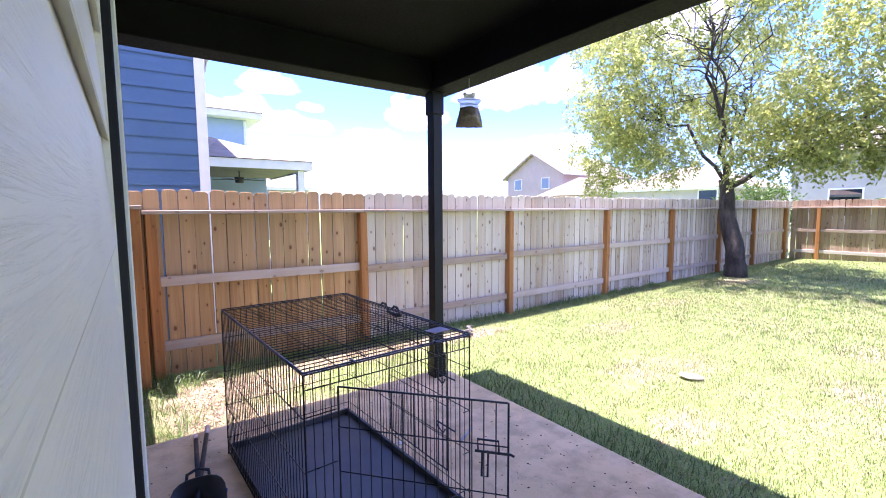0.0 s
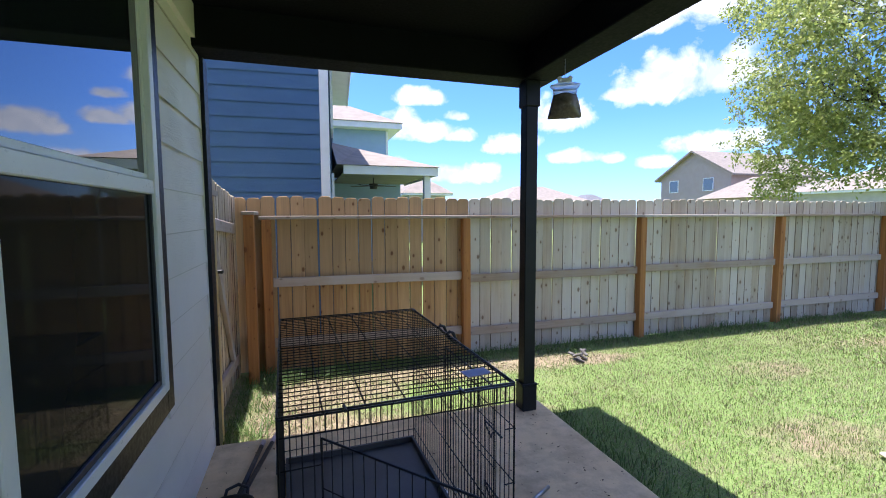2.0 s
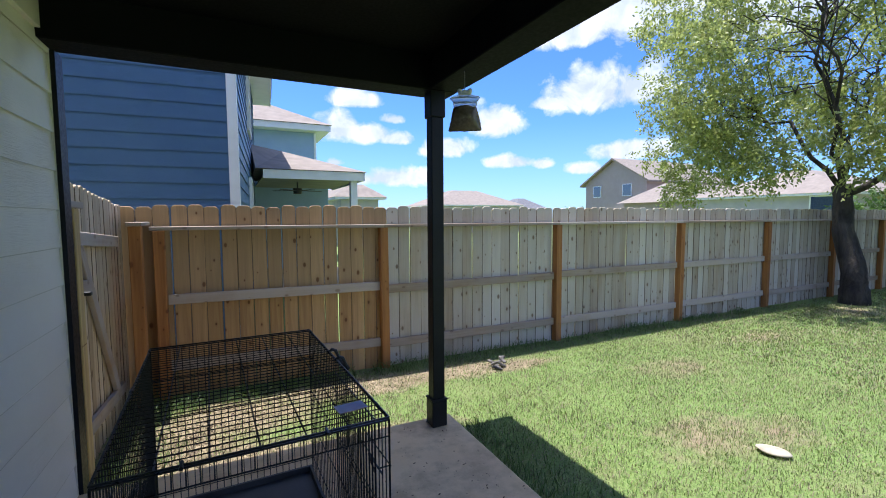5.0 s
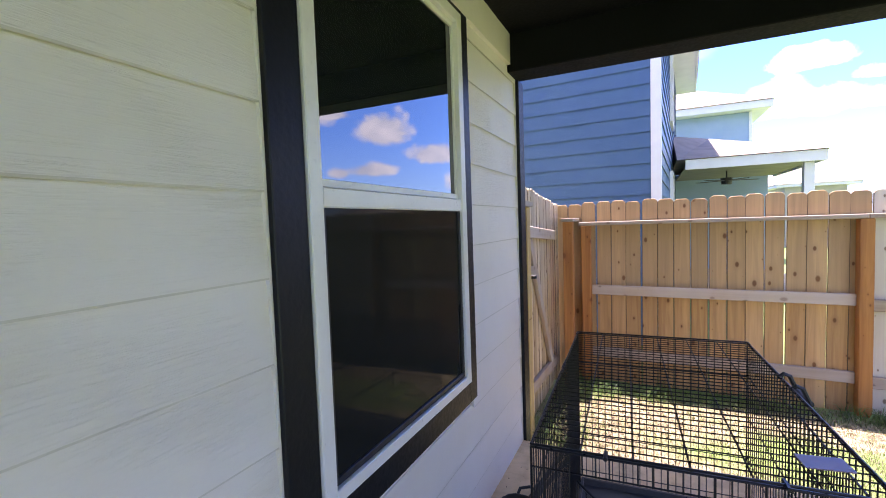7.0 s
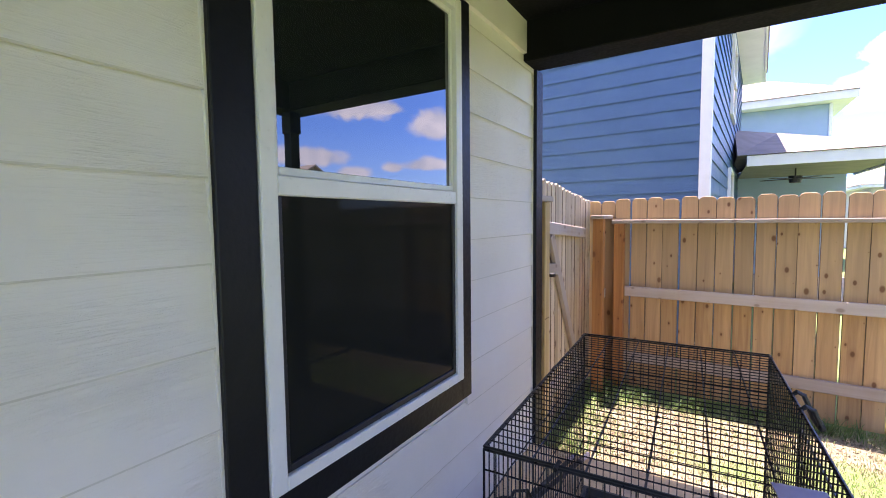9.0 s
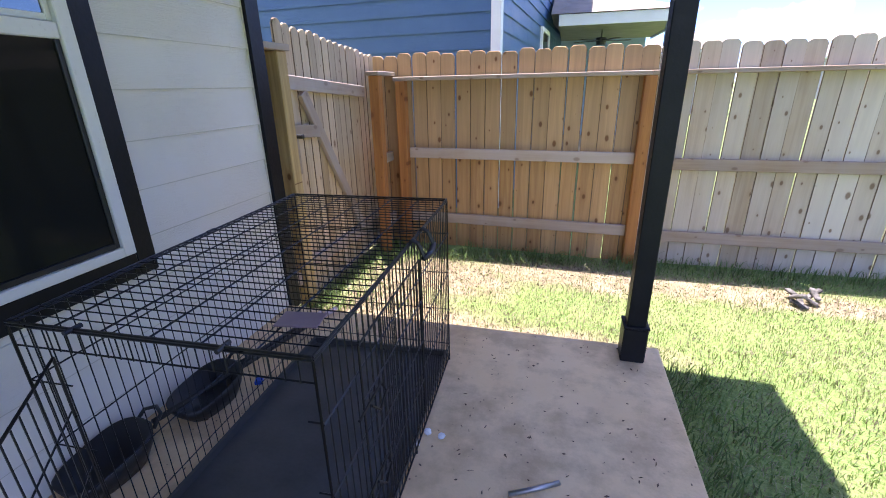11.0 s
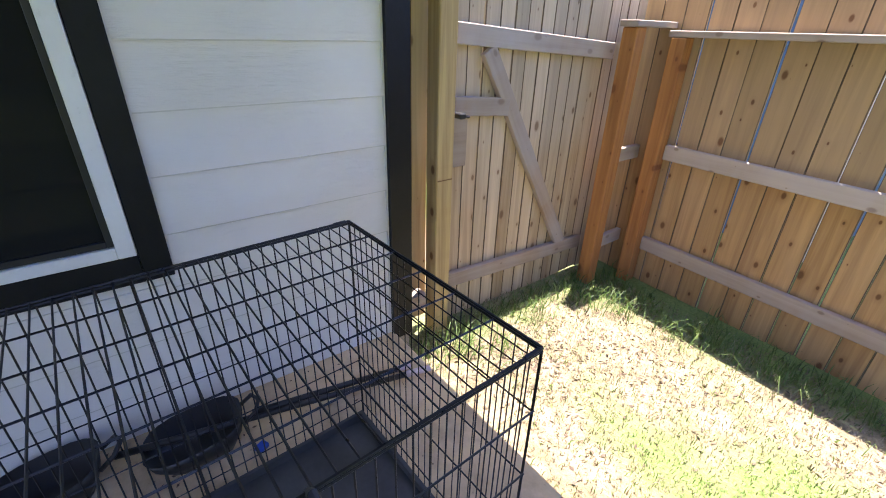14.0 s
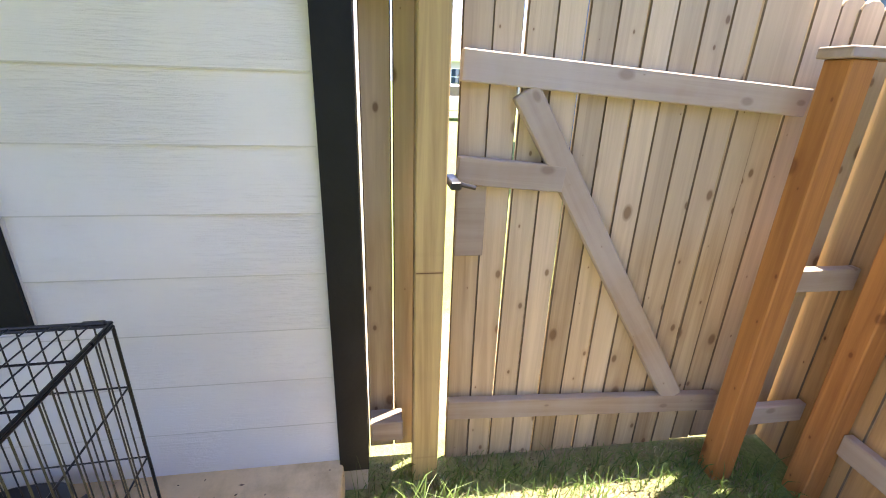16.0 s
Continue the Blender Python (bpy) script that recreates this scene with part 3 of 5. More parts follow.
# ---- fences ----
def picket_mesh(w, h, mat, ear=0.030, t=0.016):
    """An upright board with a rounded head and eased front edges, foot at z 0, front at y 0."""
    bm = bmesh.new()
    out = [(-w / 2, 0), (w / 2, 0), (w / 2, h - ear), (w / 2 - 0.012, h - ear * 0.4), (w / 2 - ear, h), (-w / 2 + ear, h), (-w / 2 + 0.012, h - ear * 0.4), (-w / 2, h - ear)]
    f = 1 - 0.0075 / w
    a, m, b = [bm.verts.new((x * f, 0, min(z, h - 0.003))) for x, z in out], [bm.verts.new((x, 0.006, z)) for x, z in out], [bm.verts.new((x, t, z)) for x, z in out]
    k = len(out)
    for p, q in ((a, m), (m, b)):
        for i in range(k):
            bm.faces.new((p[i], p[(i + 1) % k], q[(i + 1) % k], q[i]))
    bm.faces.ensure_lookup_table()
    # Chamfers and ears get the dark colour that paints in the seam shade.
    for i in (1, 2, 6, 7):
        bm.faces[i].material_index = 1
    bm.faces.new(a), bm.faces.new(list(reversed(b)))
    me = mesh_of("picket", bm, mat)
    me.materials.append(SEAM_SHADE)
    return me


def rail_mesh(length, h, t, mat, axis="x"):
    bm = box(bmesh.new(), 0, length, 0, t, 0, h) if axis == "x" else box(bmesh.new(), 0, t, 0, length, 0, h)
    soften(bm, 0.004, 1)
    return mesh_of("rail", bm, mat)


rng = random.Random(4)
FENCE_Y, FAR_X, FOOT = 6.70, 17.2, -0.20
BEND_X, BEND = 2.30, 0.12
SKEW = -math.degrees(math.atan(BEND / BEND_X))


def fence_y(x):
    """The board line: straight along the lawn, its first bay swinging back to the corner."""
    return FENCE_Y + BEND * max(0.0, (BEND_X - x) / BEND_X)


fence = thing("wooden_fence", "tall cedar privacy fence with posts and rails towards the lawn", "fence", group="garden fence")
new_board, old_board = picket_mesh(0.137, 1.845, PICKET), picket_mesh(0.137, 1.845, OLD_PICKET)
shade_board = picket_mesh(0.137, 1.845, FAR_PICKET)
x = -0.135
while x < FAR_X - 0.05:
    m = pose(x + 0.07, fence_y(x + 0.07) + rng.uniform(0, 0.008), FOOT - 0.01 + rng.uniform(-0.012, 0.012), 0, rng.uniform(-0.25, 0.25), SKEW if x < BEND_X - 0.1 else 0)
    piece("picket", new_board if x < 2.3 else old_board, fence, m)
    x += 0.137 + rng.choice((0.001, 0.0015, 0.002, 0.003, 0.005, 0.008))
posts_x = (2.34, 4.815, 7.328, 9.741, 12.1, 14.25, 16.7)
post_bm = soften(box(bmesh.new(), -0.045, 0.045, 0.0, 0.092, 0, 1.60), 0.005, 1)
post_me = mesh_of("post", post_bm, POST)
for px in posts_x:
    piece("post", post_me, fence, pose(px, FENCE_Y - 0.093, FOOT, 0, rng.uniform(-0.4, 0.4), 0))
edges = (0.195, *posts_x, FAR_X)
for a, b in zip(edges, edges[1:]):
    for z in (0.022, 0.665):
        piece("rail", rail_mesh(b - a - 0.094, 0.095, 0.038, RAIL), fence, pose(a + 0.047, fence_y(a) - 0.041, z + (0.03 if a < 1 else rng.uniform(-0.01, 0.01)), 0, 0, SKEW if a < 1 else 0))
    c = 0.122 if a < 1 else a
    piece("cap_rail", rail_mesh(b - c - 0.002, 0.036, 0.092, RAIL), fence, pose(c, fence_y(c) - 0.095, 1.402, 0, 0, SKEW if a < 1 else 0))

far_fence = thing("wooden_fence", "weathered cedar fence closing the far end of the lawn", "fence", group="garden fence")
y = FENCE_Y - 0.05
while y > -7.5:
    piece("picket", shade_board, far_fence, pose(FAR_X + rng.uniform(0, 0.004), y - 0.07, FOOT + rng.uniform(-0.012, 0.012), 0, rng.uniform(-0.25, 0.25), -90))
    y -= 0.137 + rng.choice((0.002, 0.004, 0.006, 0.010))
posts_y = (5.95, 3.62, 1.85, -0.5, -2.9, -5.3)
for py in posts_y:
    piece("post", post_me, far_fence, pose(FAR_X - 0.093, py, FOOT, 0, 0, -90))
edges = (6.6, *posts_y, -7.5)
for a, b in zip(edges, edges[1:]):
    for z in (0.022, 0.665):
        piece("rail", rail_mesh(a - b - 0.094, 0.095, 0.038, RAIL_Y, "y"), far_fence, pose(FAR_X - 0.039, b + 0.047, z))
    piece("cap_rail", rail_mesh(a - b - 0.002, 0.036, 0.092, RAIL_Y, "y"), far_fence, pose(FAR_X - 0.093, b, 1.402))

# ---- gate and its side panel ----
gate = thing("garden_gate", "closed cedar garden gate with grey rails and a diagonal brace", "gate")
GX, G0, G1 = -0.105, 5.30, 6.60
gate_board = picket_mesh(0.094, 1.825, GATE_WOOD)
y = G0
while y < G1 - 0.02:
    piece("board", gate_board, gate, pose(GX - rng.uniform(0, 0.006), y + 0.047, -0.175 + rng.uniform(-0.008, 0.008), 0, rng.uniform(-0.2, 0.2), 90) @ Matrix.Diagonal((1, 1, 1 + 0.065 * (G1 - y) / (G1 - G0), 1)))
    y += 0.094 + rng.choice((0.001, 0.0015, 0.003, 0.0045))


def gate_rail(y0, z0, y1, z1, h, x0=GX + 0.001, t=0.036, name="rail"):
    """A board on the gate from one point to another, of height h."""
    a, b = Vector((0, y0, z0)), Vector((0, y1, z1))
    ang = math.atan2(z1 - z0, y1 - y0)
    bm = soften(box(bmesh.new(), 0, t, 0, (b - a).length, -h / 2, h / 2), 0.004, 1)
    ob = piece(name, mesh_of(name, bm, RAIL_Y), gate, Matrix.Translation((x0, y0, z0)) @ Matrix.Rotation(ang, 4, "X"))
    return ob


gate_rail(G0 - 0.005, 1.398, 6.50, 1.318, 0.092)
gate_rail(G0 - 0.005, 1.085, 5.66, 1.055, 0.090)
gate_rail(G0 - 0.005, 0.125, 6.50, 0.060, 0.090)
gate_rail(5.50, 1.330, 6.28, 0.105, 0.088, GX + 0.002, 0.034, "brace")
block("patch", GX + 0.001, GX + 0.014, 5.30, 5.40, 0.78, 1.03, RAIL_Y, gate, "short grey nailing patch", 0.003)
latch = block("latch", GX + 0.0, GX + 0.13, 5.258, 5.292, 1.042, 1.068, PLASTIC, gate, "black latch lever", 0.004)
part("latch_bar", pipe(bmesh.new(), [(GX + 0.05, 5.275, 1.055), (GX + 0.09, 5.30, 1.052), (GX + 0.085, 5.345, 1.040)], 0.008, 6), PLASTIC, gate)

side = thing("side_fence", "narrow cedar fence between house corner and gate", "fence")
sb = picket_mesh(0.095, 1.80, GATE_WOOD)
for y in (5.035, 5.135):
    piece("board", sb, side, pose(GX - 0.03, y, -0.085, 0, 0.2, 90))
block("gate_post", -0.10, -0.008, 5.155, 5.252, -0.26, 1.572, GREEN_POST, side, "treated pine gate post", 0.005)
block("cap_rail", -0.115, 0.012, 4.992, 5.268, 1.574, 1.612, RAIL_Y, side)
block("foot_rail", -0.10, -0.02, 4.992, 5.115, 0.045, 0.135, RAIL_Y, side)

corner = thing("fence_corner", "pair of stained corner posts joined by short rails", "fence post")
block("hinge_post", 0.018, 0.110, 6.408, 6.500, -0.28, 1.448, POST, corner, "", 0.005)
block("corner_post", 0.148, 0.238, 6.708, 6.801, -0.28, 1.400, POST, corner, "", 0.005)
for z in (0.04, 0.66):
    block("short_rail", 0.02, 0.058, 6.503, 6.808, z, z + 0.09, RAIL_Y, corner)
block("cap_board", 0.006, 0.120, 6.388, 6.808, 1.449, 1.483, RAIL_Y, corner)
for y in (6.662, 6.758):
    piece("board", gate_board, corner, pose(-0.10, y, -0.185, 0, 0.1, 90))

# ---- dog crate ----
crate = thing("dog_crate", "large black wire dog crate with its front door ajar", "dog crate")
CX0, CX1, CY0, CY1, CZ0, CZ1 = 0.428, 1.198, 3.222, 4.492, 0.02, 0.865
crate.matrix_world = pose(CX0, CY1, 0, 0, 0, 2.6) @ pose(-CX0, -CY1, 0)
THIN, THICK = 0.0021, 0.0036


def spaced(a, b, step):
    k = max(1, round((b - a) / step))
    return [a + (b - a) * i / k for i in range(k + 1)]


def frame_of(bm, a, b, c, d, r=THICK):
    for p, q in ((a, b), (b, c), (c, d), (d, a)):
        rod(bm, p, q, r, None, 6)


bm = bmesh.new()
frame_of(bm, (CX0, CY0, CZ1), (CX1, CY0, CZ1), (CX1, CY1, CZ1), (CX0, CY1, CZ1))
for y in spaced(CY0, CY1, 0.036)[1:-1]:
    rod(bm, (CX0, y, CZ1), (CX1, y, CZ1), THIN)
for x in spaced(CX0, CX1, 0.13)[1:-1]:
    rod(bm, (x, CY0, CZ1 - 0.004), (x, CY1, CZ1 - 0.004), THICK * 0.8)
part("top_panel", bm, WIRE, crate)
for x, name in ((CX0, "side_panel"), (CX1, "side_panel")):
    bm = bmesh.new()
    s_ = -1 if x == CX0 else 1
    frame_of(bm, (x, CY0, CZ0), (x, CY1, CZ0), (x, CY1, CZ1 - 0.008), (x, CY0, CZ1 - 0.008))
    for y in spaced(CY0, CY1, 0.034)[1:-1]:
        rod(bm, (x, y, CZ0), (x, y, CZ1 - 0.008), THIN)
    for z in (0.10, 0.30, 0.50, 0.70):
        rod(bm, (x + 0.004 * s_, CY0, z), (x + 0.004 * s_, CY1, z), THICK * 0.75)
    panel = part(name, bm, WIRE, crate)
    if x == CX1:
        bm = bmesh.new()
        y0, y1, z0, z1 = 3.40, 3.95, 0.12, 0.78
        frame_of(bm, (x + 0.012, y0, z0), (x + 0.012, y1, z0), (x + 0.012, y1, z1), (x + 0.012, y0, z1))
        for y in spaced(y0, y1, 0.036)[1:-1]:
            rod(bm, (x + 0.012, y, z0), (x + 0.012, y, z1), THIN)
        for z in (0.28, 0.45, 0.62):
            rod(bm, (x + 0.015, y0, z), (x + 0.015, y1, z), THICK * 0.75)
        part("side_door", bm, WIRE, panel)
        for z in (0.34, 0.60):
            bm = bmesh.new()
            pipe(bm, [(x + 0.02, y0 - 0.05, z), (x + 0.02, y0 + 0.10, z), (x + 0.03, y0 + 0.11, z - 0.03), (x + 0.03, y0 + 0.06, z - 0.055), (x + 0.02, y0 + 0.03, z - 0.02)], 0.004, 6)
            part("slide_latch", bm, WIRE, panel)
bm = bmesh.new()
frame_of(bm, (CX0, CY1, CZ0), (CX1, CY1, CZ0), (CX1, CY1, CZ1 - 0.008), (CX0, CY1, CZ1 - 0.008))
for x in spaced(CX0, CX1, 0.034)[1:-1]:
    rod(bm, (x, CY1, CZ0), (x, CY1, CZ1 - 0.008), THIN)
for z in (0.10, 0.30, 0.50, 0.70):
    rod(bm, (CX0, CY1 - 0.004, z), (CX1, CY1 - 0.004, z), THICK * 0.75)
part("end_panel", bm, WIRE, crate)
DX0, DX1, DZ0, DZ1 = 0.55, 1.165, 0.12, 0.80
bm = bmesh.new()
frame_of(bm, (CX0, CY0, CZ0), (CX1, CY0, CZ0), (CX1, CY0, CZ1 - 0.008), (CX0, CY0, CZ1 - 0.008))
for x in spaced(CX0, CX1, 0.034)[1:-1]:
    if DX0 < x < DX1:
        rod(bm, (x, CY0, CZ0), (x, CY0, DZ0), THIN), rod(bm, (x, CY0, DZ1), (x, CY0, CZ1 - 0.008), THIN)
    else:
        rod(bm, (x, CY0, CZ0), (x, CY0, CZ1 - 0.008), THIN)
for z in (DZ0, DZ1):
    rod(bm, (CX0, CY0 + 0.004, z), (CX1, CY0 + 0.004, z), THICK * 0.8)
for z in (0.30, 0.50, 0.70):
    rod(bm, (CX0, CY0 + 0.004, z), (DX0, CY0 + 0.004, z), THICK * 0.75), rod(bm, (DX1, CY0 + 0.004, z), (CX1, CY0 + 0.004, z), THICK * 0.75)
part("front_panel", bm, WIRE, crate)
bm = bmesh.new()
W = 0.615
frame_of(bm, (0, 0, DZ0 + 0.01), (W, 0, DZ0 + 0.01), (W, 0, DZ1 - 0.01), (0, 0, DZ1 - 0.01))
for x in spaced(0, W, 0.041)[1:-1]:
    rod(bm, (x, 0, DZ0 + 0.01), (x, 0, DZ1 - 0.01), THIN)
for z in (0.30, 0.47, 0.64):
    rod(bm, (0, -0.004, z), (W, -0.004, z), THICK * 0.75)
door = part("front_door", bm, WIRE, crate, "open wire door with slide latches")
door.matrix_basis = pose(DX0, CY0 - 0.012, 0, 0, 0, -52)
for z in (0.62, 0.30):
    bm = pipe(bmesh.new(), [(W - 0.11, -0.012, z), (W + 0.01, -0.012, z), (W + 0.02, -0.02, z)], 0.0045, 6)
    pipe(bm, [(W - 0.10, -0.012, z), (W - 0.10, -0.018, z + 0.045), (W - 0.03, -0.018, z + 0.045), (W - 0.03, -0.012, z)], 0.0038, 6)
    pipe(bm, [(W - 0.085, -0.016, z), (W - 0.085, -0.03, z - 0.075), (W - 0.065, -0.03, z - 0.075), (W - 0.065, -0.016, z)], 0.0038, 6)
    part("slide_latch", bm, WIRE, door)
bm = bmesh.new()
box(bm, CX0 + 0.008, CX1 - 0.008, CY0 + 0.008, CY1 - 0.008, 0.024, 0.030)
for a in ((CX0 + 0.008, CX0 + 0.022, CY0 + 0.008, CY1 - 0.008), (CX1 - 0.022, CX1 - 0.008, CY0 + 0.008, CY1 - 0.008),
          (CX0 + 0.022, CX1 - 0.022, CY0 + 0.008, CY0 + 0.022), (CX0 + 0.022, CX1 - 0.022, CY1 - 0.022, CY1 - 0.008)):
    box(bm, *a, 0.030, 0.062)
part("tray", bm, TRAY, crate, "scuffed black plastic tray")
for x, y in ((CX0, CY0), (CX1, CY0), (CX0, CY1), (CX1, CY1), (CX0, 3.85), (CX1, 3.85)):
    part("foot", rod(bmesh.new(), (x, y, 0.0), (x, y, 0.03), 0.005, 0.004, 6), WIRE, crate)
for y in (3.885, 4.015):
    part("handle_strap", pipe(bmesh.new(), [(CX1 - 0.006, y, CZ1 - 0.006), (CX1 + 0.012, y, CZ1 + 0.010), (CX1 + 0.030, y, CZ1 + 0.002), (CX1 + 0.050, y, CZ1 - 0.045)], [0.006, 0.008, 0.008, 0.007], 8), PLASTIC, crate)
part("carry_handle", pipe(bmesh.new(), [(CX1 + 0.050, 3.878, CZ1 - 0.047), (CX1 + 0.056, 3.95, CZ1 - 0.058), (CX1 + 0.050, 4.022, CZ1 - 0.047)], [0.010, 0.013, 0.010], 10), PLASTIC, crate, "black plastic carry handle", True)
for x, y in ((CX0, 3.9), (CX0, 4.46), (CX1, 4.46), (0.62, CY0), (1.0, CY0)):
    part("clip", rod(bmesh.new(), (x, y - 0.02, CZ1), (x, y + 0.02, CZ1), 0.0058, None, 6), WIRE, crate)
bm = soften(box(bmesh.new(), -0.050, 0.050, -0.033, 0.033, 0, 0.003), 0.001, 1)
tag = single("crate_tag", bm, TAG, "faded pinkish plastic tag lying on the crate", "tag")
tag.matrix_world = pose(1.158, 3.375, CZ1 + 0.0045, 0, 0, 8)

# ---- scoops beside the crate ----
def scoop(x, y, turn, wide, long_, label, tip):
    """A lidless dustpan-like pan with a bail and a long pole."""
    t = thing("pet_scoop", label, "scoop", (x, y, 0.0), turn, "long-handled scoops")
    bm = bmesh.new()
    def loop(f, inset, lift):
        ring = []
        for k in range(20):
            c, q = math.cos(math.tau * k / 20), math.sin(math.tau * k / 20)
            px = math.copysign(abs(c) ** 0.7, c) * wide / 2 * f
            py = long_ / 2 + math.copysign(abs(q) ** 0.7, q) * (long_ / 2) * f
            ring.append(bm.verts.new((px, py, lift if lift < 0.02 else lift * (0.62 + 0.38 * (py / long_)) - inset)))
        return ring
    low, belly, rim, rimi, lowi = loop(0.72, 0, 0.003), loop(0.92, 0, 0.07), loop(1.0, 0, 0.135), loop(0.965, 0.0, 0.135), loop(0.70, 0, 0.009)
    for p, q in ((low, belly), (belly, rim), (rim, rimi), (rimi, lowi)):
        for k in range(20):
            j = (k + 1) % 20
            bm.faces.new((p[k], p[j], q[j], q[k]))
    bm.faces.new(list(reversed(low))), bm.faces.new(lowi)
    part("pan", bm, PLASTIC, t, "black plastic pan", True)
    part("bail", pipe(bmesh.new(), [(-wide * 0.22, long_ - 0.005, 0.10), (-wide * 0.2, long_ + 0.04, 0.135), (0, long_ + 0.06, 0.145), (wide * 0.2, long_ + 0.04, 0.135), (wide * 0.22, long_ - 0.005, 0.10)], 0.008, 8), PLASTIC, t, "", True)
    end = Matrix.Rotation(-radians(turn), 3, "Z") @ (Vector(tip) - Vector((x, y, 0)))
    start = Vector((0, long_ + 0.03, 0.09))
    mid = start.lerp(end, 0.9)
    part("pole", pipe(bmesh.new(), [start, mid], 0.0125, 10), PLASTIC, t, "black metal pole", True)
    part("grip", pipe(bmesh.new(), [mid, end], 0.015, 10), PINK, t, "worn pinkish end cap", True)
    return t


s1 = scoop(0.195, 3.77, -6.0, 0.235, 0.33, "black long-handled pet scoop lying beside the crate", (0.29, 4.80, 0.02))
s2 = scoop(0.135, 3.35, -4.0, 0.225, 0.32, "second black long-handled scoop against the house wall", (0.365, 4.86, 0.03))
bm = soften(box(bmesh.new(), -0.018, 0.018, -0.022, 0.022, 0, 0.022), 0.005, 1)
lid = single("bottle_lid", bm, BLUE_PLASTIC, "small bright blue plastic lid on the slab", "lid")
lid.matrix_world = pose(0.335, 4.12, 0.0, 0, 0, 25)
bm = pipe(bmesh.new(), [(0, 0, 0.009), (0.10, 0.05, 0.009), (0.17, 0.09, 0.009)], 0.009, 8)
tube = single("plastic_tube", bm, STEEL, "pale blue-grey tube on the slab", "tube", "", True)
tube.matrix_world = pose(1.60, 3.78, 0)
for k, (x, y) in enumerate(((1.236, 4.0), (1.30, 3.99), (1.21, 3.93))):
    bm = bmesh.new()
    bmesh.ops.create_icosphere(bm, subdivisions=2, radius=0.016)
    for v in bm.verts:
        v.co *= 1 + 0.5 * noise.noise(v.co * 60 + Vector((k, 0, 0)))
        v.co.z = max(v.co.z * 0.6, -0.006) + 0.006
    ob = single("litter_scrap", bm, PAPER, "crumpled clear plastic scrap on the slab", "litter")
    ob.location = (x, y, 0)

# ---- hanging bag ----
bag = thing("hanging_bag", "clear bag of dark water hanging from the patio beam", "bag", (2.10, 4.30, 2.03))
def sack(w0, w1, z0, z1, d, mat, name, label=""):
    bm = bmesh.new()
    rows = []
    for i in range(9):
        f = i / 8
        z, w = z0 + (z1 - z0) * f, w0 + (w1 - w0) * f
        dd = d * math.sin(math.pi * min(1, 0.15 + 0.85 * (1 - f))) + 0.004
        rows.append([bm.verts.new((w * math.cos(a) * (1 + 0.05 * math.sin(7 * a + 3 * f)), dd * math.sin(a), z + 0.006 * math.sin(3 * a))) for a in (k * math.tau / 20 for k in range(20))])
    for a, b in zip(rows, rows[1:]):
        for k in range(20):
            bm.faces.new((a[k], a[(k + 1) % 20], b[(k + 1) % 20], b[k]))
    bm.faces.new(list(reversed(rows[0]))), bm.faces.new(rows[-1])
    return part(name, bm, mat, bag, label, True)
sack(0.100, 0.068, 0.0, 0.140, 0.040, BREW, "bag_water", "dark brown water")
sack(0.068, 0.071, 0.1405, 0.165, 0.016, BAG, "bag_neck", "clear crumpled plastic")
sack(0.071, 0.090, 0.1655, 0.196, 0.010, BAG, "bag_frill", "flared clear plastic top")
sack(0.082, 0.012, 0.1965, 0.214, 0.006, BAG, "bag_fold", "gathered clear plastic")
bm = box(bmesh.new(), -0.022, 0.022, -0.008, 0.008, 0.212, 0.236)
for x in (-0.030, 0.030):
    bmesh.ops.create_uvsphere(bm, u_segments=10, v_segments=6, radius=0.016, matrix=Matrix.Translation((x, 0, 0.232)))
    box(bm, x - 0.010, x + 0.010, -0.006, 0.006, 0.210, 0.232)
part("clip", bm, WHITE_TRIM, bag, "white plastic clip")
part("string", rod(bmesh.new(), (0, 0, 0.236), (0, 0, 0.347), 0.002), STEEL, bag)
bag.rotation_euler = (0, 0, radians(-32))

# ---- neighbouring houses ----
def prism(bm, pts, faces):
    v = [bm.verts.new(p) for p in pts]
    for f in faces:
        bm.faces.new([v[i] for i in f])
    return bm


def hip(bm, x0, x1, y0, y1, z, top, inset_x, inset_y):
    """A hipped or gabled cap: the ridge is drawn in by the insets."""
    return prism(bm, [(x0, y0, z), (x1, y0, z), (x1, y1, z), (x0, y1, z), (x0 + inset_x, y0 + inset_y, top), (x1 - inset_x, y0 + inset_y, top), (x1 - inset_x, y1 - inset_y, top), (x0 + inset_x, y1 - inset_y, top)],
                 [(0, 3, 2, 1), (0, 1, 5, 4), (1, 2, 6, 5), (2, 3, 7, 6), (3, 0, 4, 7), (4, 5, 6, 7)])


